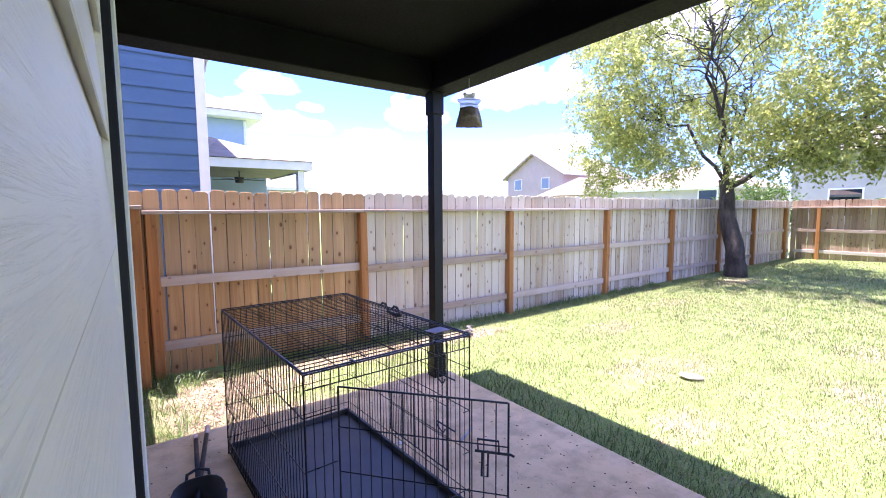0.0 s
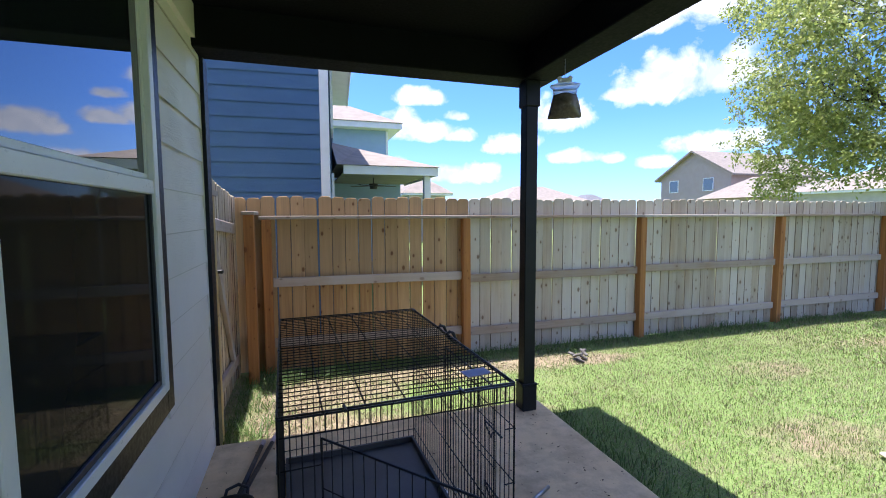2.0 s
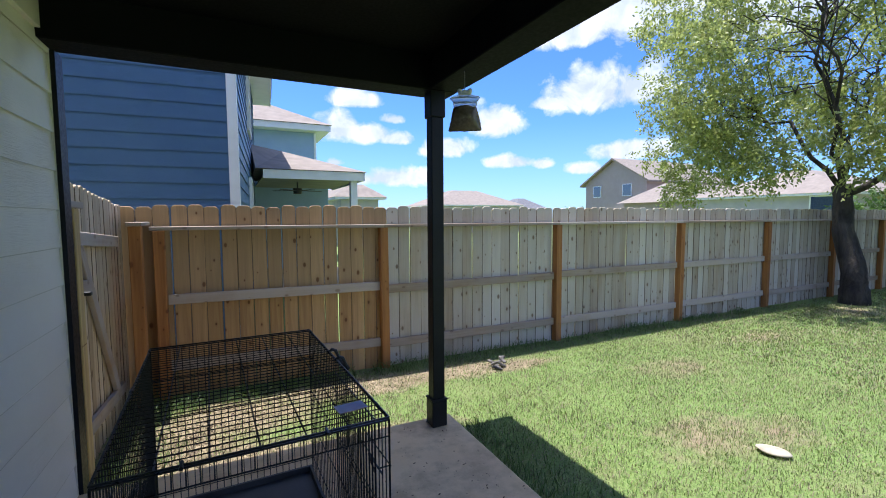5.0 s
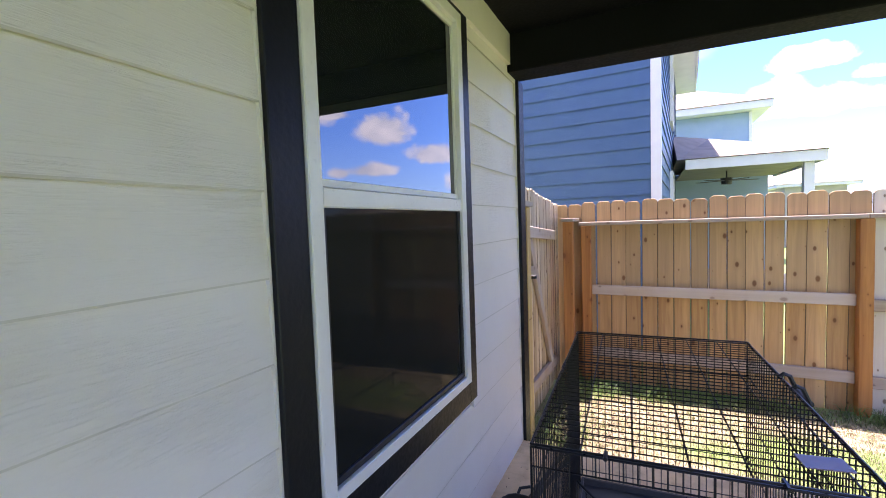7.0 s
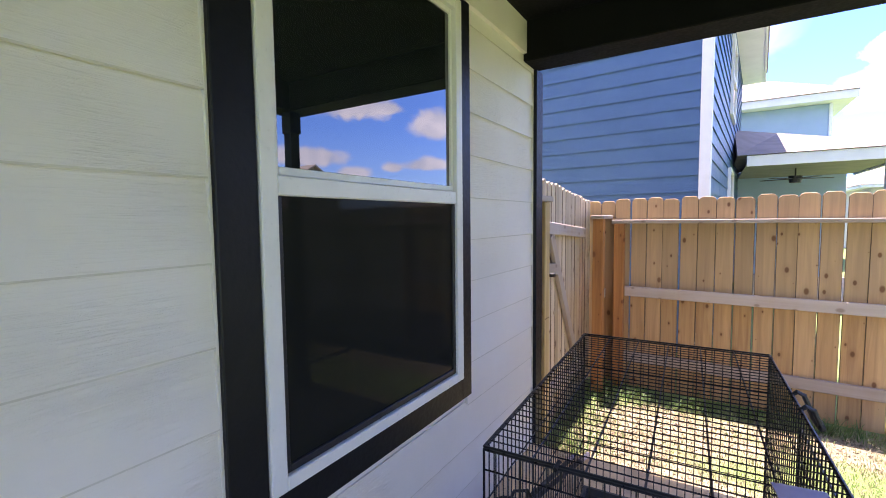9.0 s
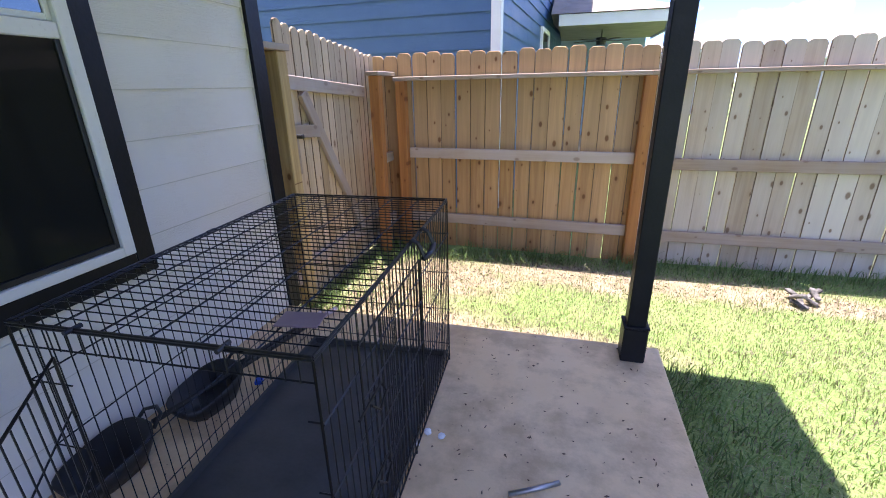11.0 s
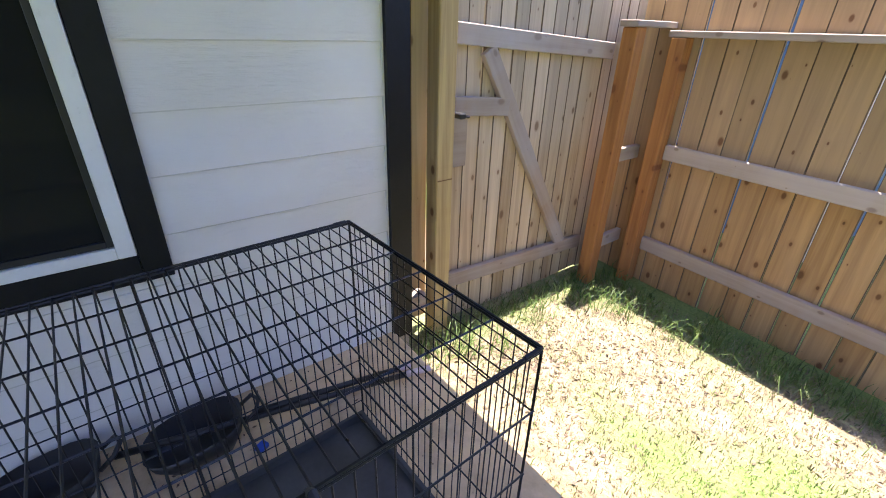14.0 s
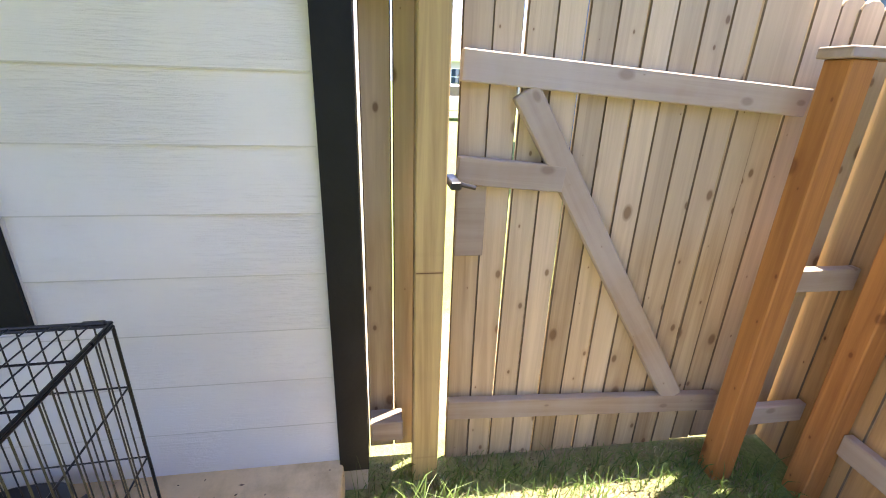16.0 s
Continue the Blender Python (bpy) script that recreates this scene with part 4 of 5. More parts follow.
def pane_window(parent, x0, x1, y0, y1, z0, z1, facing, mid=True):
    """A framed window a little proud of a wall; facing names its outward axis."""
    w = new("window")
    w.parent = parent
    bm = bmesh.new()
    t = 0.07
    if facing == "x":
        for a, b, c, d in ((y0, y0 + t, z0, z1), (y1 - t, y1, z0, z1), (y0 + t, y1 - t, z0, z0 + t), (y0 + t, y1 - t, z1 - t, z1)) + (((y0 + t, y1 - t, (z0 + z1) / 2 - 0.03, (z0 + z1) / 2 + 0.03),) if mid else ()):
            box(bm, x0, x1, a, b, c, d)
        glass = box(bmesh.new(), min(x0, x1) + 0.01, max(x0, x1) - 0.02, y0 + t, y1 - t, z0 + t, z1 - t)
    else:
        for a, b, c, d in ((x0, x0 + t, z0, z1), (x1 - t, x1, z0, z1), (x0 + t, x1 - t, z0, z0 + t), (x0 + t, x1 - t, z1 - t, z1)) + (((x0 + t, x1 - t, (z0 + z1) / 2 - 0.03, (z0 + z1) / 2 + 0.03),) if mid else ()):
            box(bm, a, b, y0, y1, c, d)
        glass = box(bmesh.new(), x0 + t, x1 - t, min(y0, y1) + 0.02, max(y0, y1) - 0.01, z0 + t, z1 - t)
    part("window_frame", bm, WHITE_TRIM, w)
    part("pane", glass, GLASS, w)
    return w


nb = thing("neighbour_house", "two-storey blue lap-sided house with white corner boards", "house", (0.90, 8.20, 0.0), -3.9)
part("wall", box(bmesh.new(), -12.0, -0.022, 0.022, 8.9, -0.3, 5.35), BLUE, nb)
def lap_run(length, along_x, z0, h):
    bm = bmesh.new()
    sec = [(0.018, z0 + 0.01), (-0.008, z0 - 0.006), (-0.008, z0 + 0.002), (0.010, z0 + h + 0.01), (0.018, z0 + h + 0.01)]
    pts = [(-length, d, z) if along_x else (-d, 0.0, z) for d, z in sec], [(-0.10, d, z) if along_x else (-d, length, z) for d, z in sec]
    if not along_x:
        pts = [(-d, 0.10, z) for d, z in sec], pts[1]
    a, b = [bm.verts.new(p) for p in pts[0]], [bm.verts.new(p) for p in pts[1]]
    for k in range(5):
        bm.faces.new((a[k], a[(k + 1) % 5], b[(k + 1) % 5], b[k]))
    bm.faces.new(a), bm.faces.new(list(reversed(b)))
    return bm
BLUE_SIDE = siding_paint("blue_siding_side", (0.042, 0.110, 0.225), (0.055, 0.130, 0.255), 1, 0.36)
for k in range(28):
    part("board", lap_run(12.0, True, -0.2 + 0.196 * k, 0.196), BLUE, nb)
    part("board", lap_run(8.9, False, -0.2 + 0.196 * k, 0.196), BLUE_SIDE, nb)
block("corner_board", -0.10, 0.018, -0.020, 0.10, -0.3, 5.3, WHITE_TRIM, nb, "white corner board", 0.004)
for z0, z1 in ((0.9, 2.35), (3.3, 4.7)):
    pane_window(nb, 0.0, 0.05, 3.6, 4.8, z0, z1, "x")
block("soffit", -0.02, 0.48, -0.30, 9.1, 5.10, 5.14, WHITE_TRIM, nb, "white soffit")
block("fascia", 0.48, 0.52, -0.30, 9.1, 5.08, 5.30, WHITE_TRIM, nb, "white fascia")
part("roof", hip(bmesh.new(), -12.5, 0.55, -0.5, 9.2, 5.36, 8.4, 4.0, 4.2), SHINGLE, nb, "tan shingle roof")

porch = thing("neighbour_porch", "covered back porch with tan hip roof and ceiling fan", "porch", (0, 0, 0))
part("slab", box(bmesh.new(), 1.5, 3.8, 12.4, 16.4, -0.4, -0.05), CONCRETE, porch)
block("fascia", 1.45, 3.70, 12.40, 12.44, 2.40, 2.60, WHITE_TRIM, porch, "white fascia")
block("side_fascia", 3.70, 3.74, 12.40, 16.2, 2.40, 2.60, WHITE_TRIM, porch)
part("porch_ceiling", box(bmesh.new(), 1.45, 3.70, 12.45, 16.2, 2.44, 2.47), SOFFIT_WOOD, porch)
part("porch_roof", prism(bmesh.new(), [(1.3, 12.36, 2.61), (3.78, 12.36, 2.61), (3.78, 16.2, 2.61), (1.3, 16.2, 2.61), (1.3, 14.6, 3.45), (2.2, 15.6, 3.45), (2.2, 16.2, 3.45), (1.3, 16.2, 3.45)],
                         [(0, 3, 2, 1), (0, 1, 5, 4), (1, 2, 6, 5), (4, 5, 6, 7), (2, 3, 7, 6), (3, 0, 4, 7)]), SHINGLE, porch, "tan shingles")
block("porch_post", 3.42, 3.58, 12.52, 12.68, -0.05, 2.40, WHITE_TRIM, porch)
part("back_wall", box(bmesh.new(), 1.4, 3.6, 16.25, 16.4, -0.3, 2.6), PALE_BLUE, porch)
fan = thing("ceiling_fan", "dark ceiling fan under the porch roof", "ceiling fan", (2.35, 13.8, 2.439))
part("rod", rod(bmesh.new(), (0, 0, -0.16), (0, 0, 0), 0.015, None, 8), PLASTIC, fan)
part("motor", rod(bmesh.new(), (0, 0, -0.30), (0, 0, -0.16), 0.10, 0.12, 14), PLASTIC, fan)
for k in range(5):
    b = part("blade", box(bmesh.new(), 0.12, 0.62, -0.06, 0.06, -0.225, -0.215), PLASTIC, fan)
    b.matrix_basis = pose(0, 0, 0, 0, 0, 72 * k + 10)

tall = thing("neighbour_house", "pale blue upper storey with white eaves and hip roof", "house", (0, 0, 0))
part("wall", box(bmesh.new(), -6.0, 4.05, 21.0, 30.0, -0.3, 5.05), PALE_BLUE, tall)
block("corner_board", 3.98, 4.07, 20.97, 21.1, -0.3, 5.05, WHITE_TRIM, tall)
block("soffit", -6.5, 4.55, 20.5, 30.5, 5.06, 5.12, WHITE_TRIM, tall, "white eaves")
block("fascia", -6.5, 4.58, 20.46, 20.50, 5.06, 5.30, WHITE_TRIM, tall)
part("roof", hip(bmesh.new(), -6.6, 4.62, 20.4, 30.6, 5.31, 7.6, 4.2, 4.8), SHINGLE, tall, "tan shingle roof")


def far_house(label, x0, x1, y0, y1, eave, top, ix, iy, wall, roof, windows=()):
    h = thing("distant_house", label, "house", group="distant houses")
    part("wall", box(bmesh.new(), x0, x1, y0, y1, -0.6, eave), wall, h)
    block("eave_board", x0 - 0.4, x1 + 0.4, y0 - 0.4, y1 + 0.4, eave - 0.12, eave, WHITE_TRIM, h, "pale eaves", 0)
    part("roof", hip(bmesh.new(), x0 - 0.45, x1 + 0.45, y0 - 0.45, y1 + 0.45, eave + 0.005, top, ix, iy), roof, h, "shingle roof")
    for w in windows:
        pane_window(h, *w)
    return h


PALE_WALL = plain("pale_stucco", (0.38, 0.36, 0.35), (0.46, 0.43, 0.42), 0.9, 2.0, 0.2)
far_house("low pale house under a tan hip roof", 6.6, 8.9, 28.0, 36.0, 2.75, 3.6, 1.1, 1.5, PALE_WALL, SHINGLE)
far_house("tan hip-roofed single-storey house beyond the fence", 21.0, 31.5, 45.0, 54.0, 2.9, 4.75, 4.0, 4.4, PALE_WALL, SHINGLE)
far_house("small house with a dark shingle roof", 36.0, 41.0, 52.0, 58.0, 2.6, 4.2, 2.4, 2.9, GREIGE, DARK_SHINGLE)
gab = thing("distant_house", "greige gabled two-storey house with white windows", "house", group="distant houses")
part("wall", prism(bmesh.new(), [(42, 36, -0.6), (56, 36, -0.6), (56, 45.2, -0.6), (42, 45.2, -0.6), (42, 36, 5.7), (56, 36, 5.7), (56, 45.2, 5.7), (42, 45.2, 5.7), (42, 40.6, 8.2), (56, 40.6, 8.2)],
                   [(0, 3, 2, 1), (0, 1, 5, 4), (2, 3, 7, 6), (3, 0, 4, 8, 7), (1, 2, 6, 9, 5), (4, 5, 9, 8), (6, 7, 8, 9)]), GREIGE, gab)
part("roof", prism(bmesh.new(), [(41.5, 35.4, 5.5), (56.5, 35.4, 5.5), (56.5, 40.6, 8.45), (41.5, 40.6, 8.45), (41.5, 45.8, 5.5), (56.5, 45.8, 5.5),
                                 (41.5, 35.4, 5.3), (56.5, 35.4, 5.3), (56.5, 40.6, 8.25), (41.5, 40.6, 8.25), (41.5, 45.8, 5.3), (56.5, 45.8, 5.3)],
                   [(0, 1, 2, 3), (3, 2, 5, 4), (6, 9, 8, 7), (9, 10, 11, 8), (0, 3, 9, 6), (3, 4, 10, 9), (0, 6, 7, 1), (4, 5, 11, 10), (1, 7, 8, 2), (2, 8, 11, 5)]), SHINGLE, gab, "tan shingle roof")
for y in (38.0, 42.6):
    pane_window(gab, 41.93, 42.0, y, y + 1.3, 3.9, 5.3, "x", False)
part("lower_wing", box(bmesh.new(), 38.5, 55.0, 30.0, 35.9, -0.6, 2.9), GREIGE, gab)
part("wing_roof", hip(bmesh.new(), 37.8, 55.6, 29.4, 36.3, 2.9, 4.9, 3.2, 3.3), SHINGLE, gab, "tan shingle roof")
far_house("low tan-roofed house with a white window beyond the fence", 30.0, 40.0, 13.4, 22.0, 2.75, 4.4, 3.8, 4.2, PALE_WALL, SHINGLE, [(29.94, 30.0, 14.1, 15.3, 1.55, 2.62, "x", False)])
far_house("pale grey house with white windows behind the far fence", 30.0, 40.0, -1.0, 10.4, 4.3, 6.4, 4.0, 4.6, PALE_WALL, SHINGLE,
          [(29.94, 30.0, 7.4, 8.8, 0.9, 2.4, "x", False), (29.94, 30.0, 4.2, 4.9, 0.9, 2.5, "x", False), (29.94, 30.0, 1.0, 2.4, 0.9, 2.4, "x", False)])
bm = bmesh.new()
box(bm, 29.9, 29.98, 6.25, 6.45, -0.5, 4.2)
single("downpipe", bm, WHITE_TRIM, "white downpipe on the pale grey house", "downpipe")

def parked_car(x, y, turn):
    c = thing("parked_car", "white parked car on the street beyond the gate", "car", (x, y, -0.16), turn)
    prof = [(-2.1, 0.35), (2.1, 0.35), (2.15, 0.62), (1.95, 0.78), (1.05, 0.88), (0.45, 1.38), (-1.0, 1.42), (-1.75, 0.95), (-2.12, 0.85)]
    bm = bmesh.new()
    a, b = [bm.verts.new((px, -0.85, pz)) for px, pz in prof], [bm.verts.new((px, 0.85, pz)) for px, pz in prof]
    for k in range(len(prof)):
        bm.faces.new((a[k], a[(k + 1) % len(prof)], b[(k + 1) % len(prof)], b[k]))
    bm.faces.new(a), bm.faces.new(list(reversed(b)))
    part("body", soften(bm, 0.06, 2), WHITE_TRIM, c, "white body", True)
    for side_ in (-0.86, 0.86):
        part("side_window", prism(bmesh.new(), [(q, side_ + d, z) for d in (-0.008, 0.008) for q, z in ((-1.5, 0.95), (0.85, 0.95), (0.40, 1.30), (-0.98, 1.33))], [(0, 1, 2, 3), (7, 6, 5, 4), (0, 4, 5, 1), (1, 5, 6, 2), (2, 6, 7, 3), (3, 7, 4, 0)]), GLASS, c)
        for q in (-1.35, 1.35):
            w = new("wheel")
            w.parent = c
            part("tyre", rod(bmesh.new(), (q, side_ * 0.80, 0.32), (q, side_ * 1.02, 0.32), 0.32, None, 24), PLASTIC, w)
            part("rim", rod(bmesh.new(), (q, side_ * 0.9, 0.32), (q, side_ * 1.03, 0.32), 0.20, None, 16), STEEL, w, "silver rim")
    return c


parked_car(-18.3, 8.9, 78)
far_house("pale house across the street beyond the gate", -52.0, -42.0, 9.0, 22.0, 3.2, 5.6, 4.4, 5.0, PALE_WALL, SHINGLE, [(-42.0, -41.94, 12.0, 13.4, 1.0, 2.5, "x")])

# ---- leaves, trees, shrubs ----
def leaf_mesh(name, centres, dirs, length, width, mat, seed):
    """Many diamond-shaped leaves from arrays of places and directions."""
    g = np.random.default_rng(seed)
    n_ = len(centres)
    side_ = np.cross(dirs, g.normal(size=(n_, 3)))
    side_ /= np.linalg.norm(side_, axis=1)[:, None] + 1e-9
    ln = (length * g.uniform(0.6, 1.3, n_))[:, None]
    wd = (width * g.uniform(0.7, 1.2, n_))[:, None]
    v = np.stack([centres - dirs * ln / 2, centres + side_ * wd / 2, centres + dirs * ln / 2, centres - side_ * wd / 2], 1).reshape(-1, 3)
    me = bpy.data.meshes.new(name)
    me.vertices.add(4 * n_)
    me.vertices.foreach_set("co", v.astype(np.float32).ravel())
    me.loops.add(4 * n_)
    me.loops.foreach_set("vertex_index", np.arange(4 * n_, dtype=np.int32))
    me.polygons.add(n_)
    me.polygons.foreach_set("loop_start", np.arange(0, 4 * n_, 4, dtype=np.int32))
    me.update(calc_edges=True)
    me.materials.append(mat)
    return me


def crown(clumps, per, length, width, mat, droop, seed):
    """Leaves in twiggy sprays round each clump's centre: (x, y, z, radius)."""
    g = np.random.default_rng(seed)
    pts, dirs = [], []
    for x, y, z, r in clumps:
        sprays = max(6, int(per / 30))
        u = g.normal(size=(sprays, 3))
        u /= np.linalg.norm(u, axis=1)[:, None]
        u *= (r * g.uniform(0.25, 1.0, sprays) ** 0.6)[:, None]
        u[:, 2] *= 0.8
        d = g.normal(size=(sprays, 3)) + np.array([0, 0, -droop])
        d /= np.linalg.norm(d, axis=1)[:, None]
        k = g.integers(0, sprays, per)
        along = g.uniform(0, 1, per)
        p = np.array([x, y, z]) + u[k] + d[k] * (along * 0.42)[:, None] + g.normal(size=(per, 3)) * 0.055
        e = d[k] + g.normal(size=(per, 3)) * 0.75
        pts.append(p), dirs.append(e / np.linalg.norm(e, axis=1)[:, None])
    return leaf_mesh("crown", np.concatenate(pts), np.concatenate(dirs), length, width, mat, seed + 1)


def limb_to(bm, start, end, r0, r1, g, wob=0.25, steps=6):
    a, b = Vector(start), Vector(end)
    pts = []
    for i in range(steps + 1):
        f = i / steps
        w = wob * math.sin(math.pi * f)
        pts.append(a.lerp(b, f) + Vector((g.uniform(-w, w), g.uniform(-w, w), g.uniform(-w, w) + 0.35 * w)))
    pipe(bm, pts, [r0 + (r1 - r0) * i / steps for i in range(steps + 1)], 7)
    return pts


def tree(name, label, base, trunk, radii, clumps, forks, per, size, mat, droop, seed):
    t = thing(name, label, "tree", base)
    off = Vector(base)
    bm = bmesh.new()
    fine = []
    for i in range(len(trunk) - 1):
        for s_ in range(4):
            fine.append((Vector(trunk[i]).lerp(Vector(trunk[i + 1]), s_ / 4), radii[i] + (radii[i + 1] - radii[i]) * s_ / 4))
    fine.append((Vector(trunk[-1]), radii[-1]))
    pipe(bm, [p - off + Vector((0.03 * noise.noise(p * 2.1), 0.03 * noise.noise(p * 2.3 + Vector((5, 0, 0))), 0)) for p, r in fine], [r * (1 + 0.12 * noise.noise(p * 3)) for p, r in fine], 12)
    part("trunk", bm, BARK, t, "", True)
    g = random.Random(seed)
    for f in forks:
        mine = sorted(clumps, key=lambda c: (Vector(c[:3]) - Vector(f[1])).length)[:f[2]]
        bm = bmesh.new()
        limb_to(bm, Vector(f[0]) - off, Vector(f[1]) - off, f[3], f[3] * 0.45, g, 0.22, 8)
        for c in mine:
            limb_to(bm, Vector(f[0]).lerp(Vector(f[1]), g.uniform(0.45, 0.98)) - off, Vector(c[:3]) - off, f[3] * 0.33, 0.008, g, 0.25)
        part("limb", bm, BARK, t, "", True)
    ob = new("crown", crown([(x - off.x, y - off.y, z - off.z, r) for x, y, z, r in clumps], per, *size, mat, droop, seed))
    ob.parent = t
    return t


g = random.Random(11)
def scatter(count, centre, radii, rad, keep=lambda p: True):
    out = []
    while len(out) < count:
        u = Vector((g.uniform(-1, 1), g.uniform(-1, 1), g.uniform(-1, 1)))
        if not 0.35 < u.length < 1.0:
            continue
        p = Vector(centre) + Vector((u.x * radii[0], u.y * radii[1], u.z * radii[2]))
        if keep(p):
            out.append((p.x, p.y, p.z, g.uniform(*rad)))
    return out


ca = scatter(84, (11.7, 6.9, 5.3), (3.2, 3.7, 3.5), (0.65, 1.05), lambda p: p.z > 2.5 + 0.25 * abs(p.y - 7.0) * 0.3)
ca += [(11.2, 9.9, 3.1, 0.7), (11.4, 9.3, 2.5, 0.6), (11.5, 9.7, 2.2, 0.45), (11.2, 8.3, 2.9, 0.7), (11.6, 5.4, 2.9, 0.7), (11.8, 4.6, 3.0, 0.8), (12.2, 3.8, 3.0, 0.8), (12.4, 3.2, 2.8, 0.6), (11.5, 5.0, 3.6, 0.9), (11.8, 3.6, 3.8, 0.8), (12.0, 4.2, 4.4, 0.9), (11.3, 4.6, 2.6, 0.6), (11.0, 5.6, 2.5, 0.6),
       (10.8, 7.2, 2.7, 0.7), (10.9, 7.9, 2.5, 0.6), (11.6, 3.0, 3.3, 0.6), (10.6, 6.3, 3.1, 0.8), (11.2, 8.9, 3.4, 0.8), (11.4, 10.2, 4.2, 0.7), (11.4, 10.0, 5.0, 0.8)]
ca += [(12.8, 3.2, 2.5, 0.6), (13.0, 2.7, 2.6, 0.65), (13.2, 2.2, 2.8, 0.7), (12.6, 4.4, 2.6, 0.6), (12.6, 3.8, 2.5, 0.55), (13.0, 3.4, 3.4, 0.8), (13.2, 2.6, 3.6, 0.8), (12.4, 4.9, 3.1, 0.8), (12.2, 5.2, 2.5, 0.55), (12.8, 4.6, 3.8, 0.9), (12.9, 3.6, 4.2, 0.9)]
tree("mesquite_tree", "airy grey-green tree with a dark leaning trunk at the fence", (11.5, 6.02, -0.22),
     [(11.5, 6.02, -0.22), (11.5, 6.06, 0.4), (11.55, 6.28, 1.2), (11.6, 6.36, 2.1)], [0.26, 0.195, 0.17, 0.155], ca,
     [((11.6, 6.36, 2.0), (11.5, 8.6, 4.6), 14, 0.05), ((11.6, 6.36, 2.05), (11.8, 7.0, 6.2), 18, 0.055), ((11.6, 6.3, 1.9), (12.0, 4.2, 3.1), 12, 0.07), ((11.6, 6.36, 2.0), (10.2, 6.2, 5.0), 12, 0.045), ((11.6, 6.36, 2.0), (13.2, 6.4, 5.0), 11, 0.045)],
     900, (0.100, 0.044), LEAF_A, 1.1, 21)
cb = scatter(90, (15.2, -1.0, 5.2), (3.4, 4.2, 3.5), (0.8, 1.25), lambda p: p.z > 2.4 and p.y < 2.7 - 0.25 * max(0, 4.2 - p.z))
cb += [(14.6, 1.6, 2.6, 0.7), (14.4, 2.6, 2.5, 0.6), (14.3, 3.3, 2.45, 0.55), (14.6, 3.6, 3.0, 0.6), (14.8, 2.6, 3.3, 0.7), (15.0, 2.3, 5.9, 0.7), (15.0, 3.0, 6.4, 0.6), (14.7, 1.2, 3.4, 0.9), (14.6, 0.2, 3.0, 0.9), (14.5, -0.8, 2.7, 0.9), (14.4, -1.8, 2.6, 0.9), (14.6, 0.6, 2.4, 0.7)]
tree("oak_tree", "dense dark green oak with a heavy leaning trunk", (14.6, -1.6, -0.20),
     [(14.6, -1.6, -0.25), (14.6, -1.2, 0.3), (14.6, -0.2, 1.1), (14.6, 0.9, 1.75), (14.6, 2.0, 2.15)], [0.62, 0.5, 0.43, 0.36, 0.27], cb,
     [((14.6, -0.2, 1.2), (15.2, -1.0, 5.6), 20, 0.18), ((14.6, 0.9, 1.8), (14.9, 1.0, 5.4), 16, 0.12), ((14.6, 1.9, 2.1), (14.5, 3.5, 3.0), 8, 0.13), ((14.6, -0.9, 0.7), (15.0, -3.8, 4.2), 16, 0.18), ((14.6, 0.9, 1.8), (15.0, 2.8, 6.0), 6, 0.10)],
     1150, (0.12, 0.056), LEAF_B, 0.4, 33)
for k, (x, y, z, r, ln) in enumerate(((18.6, 8.4, 1.55, 0.75, 0.16), (18.7, 7.3, 1.5, 0.7, 0.16), (18.8, 4.6, 1.35, 0.55, 0.30), (18.8, 3.8, 1.4, 0.5, 0.30), (24.0, 27.2, 1.6, 0.6, 0.15))):
    sh = thing("shrub", "leafy green shrub behind the fence", "shrub", (x, y, -0.2), group="shrubs behind the fence")
    bm = bmesh.new()
    for j in range(5):
        limb_to(bm, (0.05 * j - 0.1, 0.04 * j - 0.08, 0), (g.uniform(-0.4, 0.4), g.uniform(-0.4, 0.4), z + 0.1), 0.03, 0.01, g, 0.1)
    part("stems", bm, BARK, sh)
    ob = new("foliage", crown([(g.uniform(-0.3, 0.3), g.uniform(-0.35, 0.35), z - 0.6 + 0.35 * j, r) for j in range(4)], 500, ln, ln * 0.3, LEAF_C, -0.4, 60 + k))
    ob.parent = sh

# ---- swing ----
swing = thing("garden_swing", "blue plastic child swing on yellow ropes under the oak limb", "swing", (14.6, 1.20, 0.0))
bm = bmesh.new()
prof = [(0.26, 0.17, 0.06), (0.22, 0.16, 0.12), (0.12, 0.15, 0.15), (0.0, 0.17, 0.155), (-0.12, 0.24, 0.14), (-0.20, 0.34, 0.10), (-0.26, 0.44, 0.06), (-0.33, 0.50, 0.03)]
rows = []
for y, z, r in prof:
    rows.append([bm.verts.new((1.1 * r * math.cos(a), y, z + 0.75 * r * math.sin(a) + 0.02)) for a in (k * math.tau / 14 for k in range(14))])
for a, b in zip(rows, rows[1:]):
    for k in range(14):
        bm.faces.new((a[k], a[(k + 1) % 14], b[(k + 1) % 14], b[k]))
bm.faces.new(list(reversed(rows[0]))), bm.faces.new(rows[-1])
part("seat", bm, BLUE_PLASTIC, swing, "blue moulded seat", True)
part("foot_rest", soften(box(bmesh.new(), -0.09, 0.09, 0.14, 0.26, -0.06, 0.06), 0.02, 2), RED_PLASTIC, swing, "red plastic front piece")
for x, y, ty in ((-0.13, 0.20, 0.10), (0.13, 0.20, 0.10), (-0.13, -0.18, -0.08), (0.13, -0.18, -0.08)):
    part("rope", pipe(bmesh.new(), [(x, y, 0.22), (x * 0.3, ty + 0.3 * (y - ty), 1.1), (0, ty, 1.42), (0, ty, 1.75)], 0.011, 6), ROPE, swing)

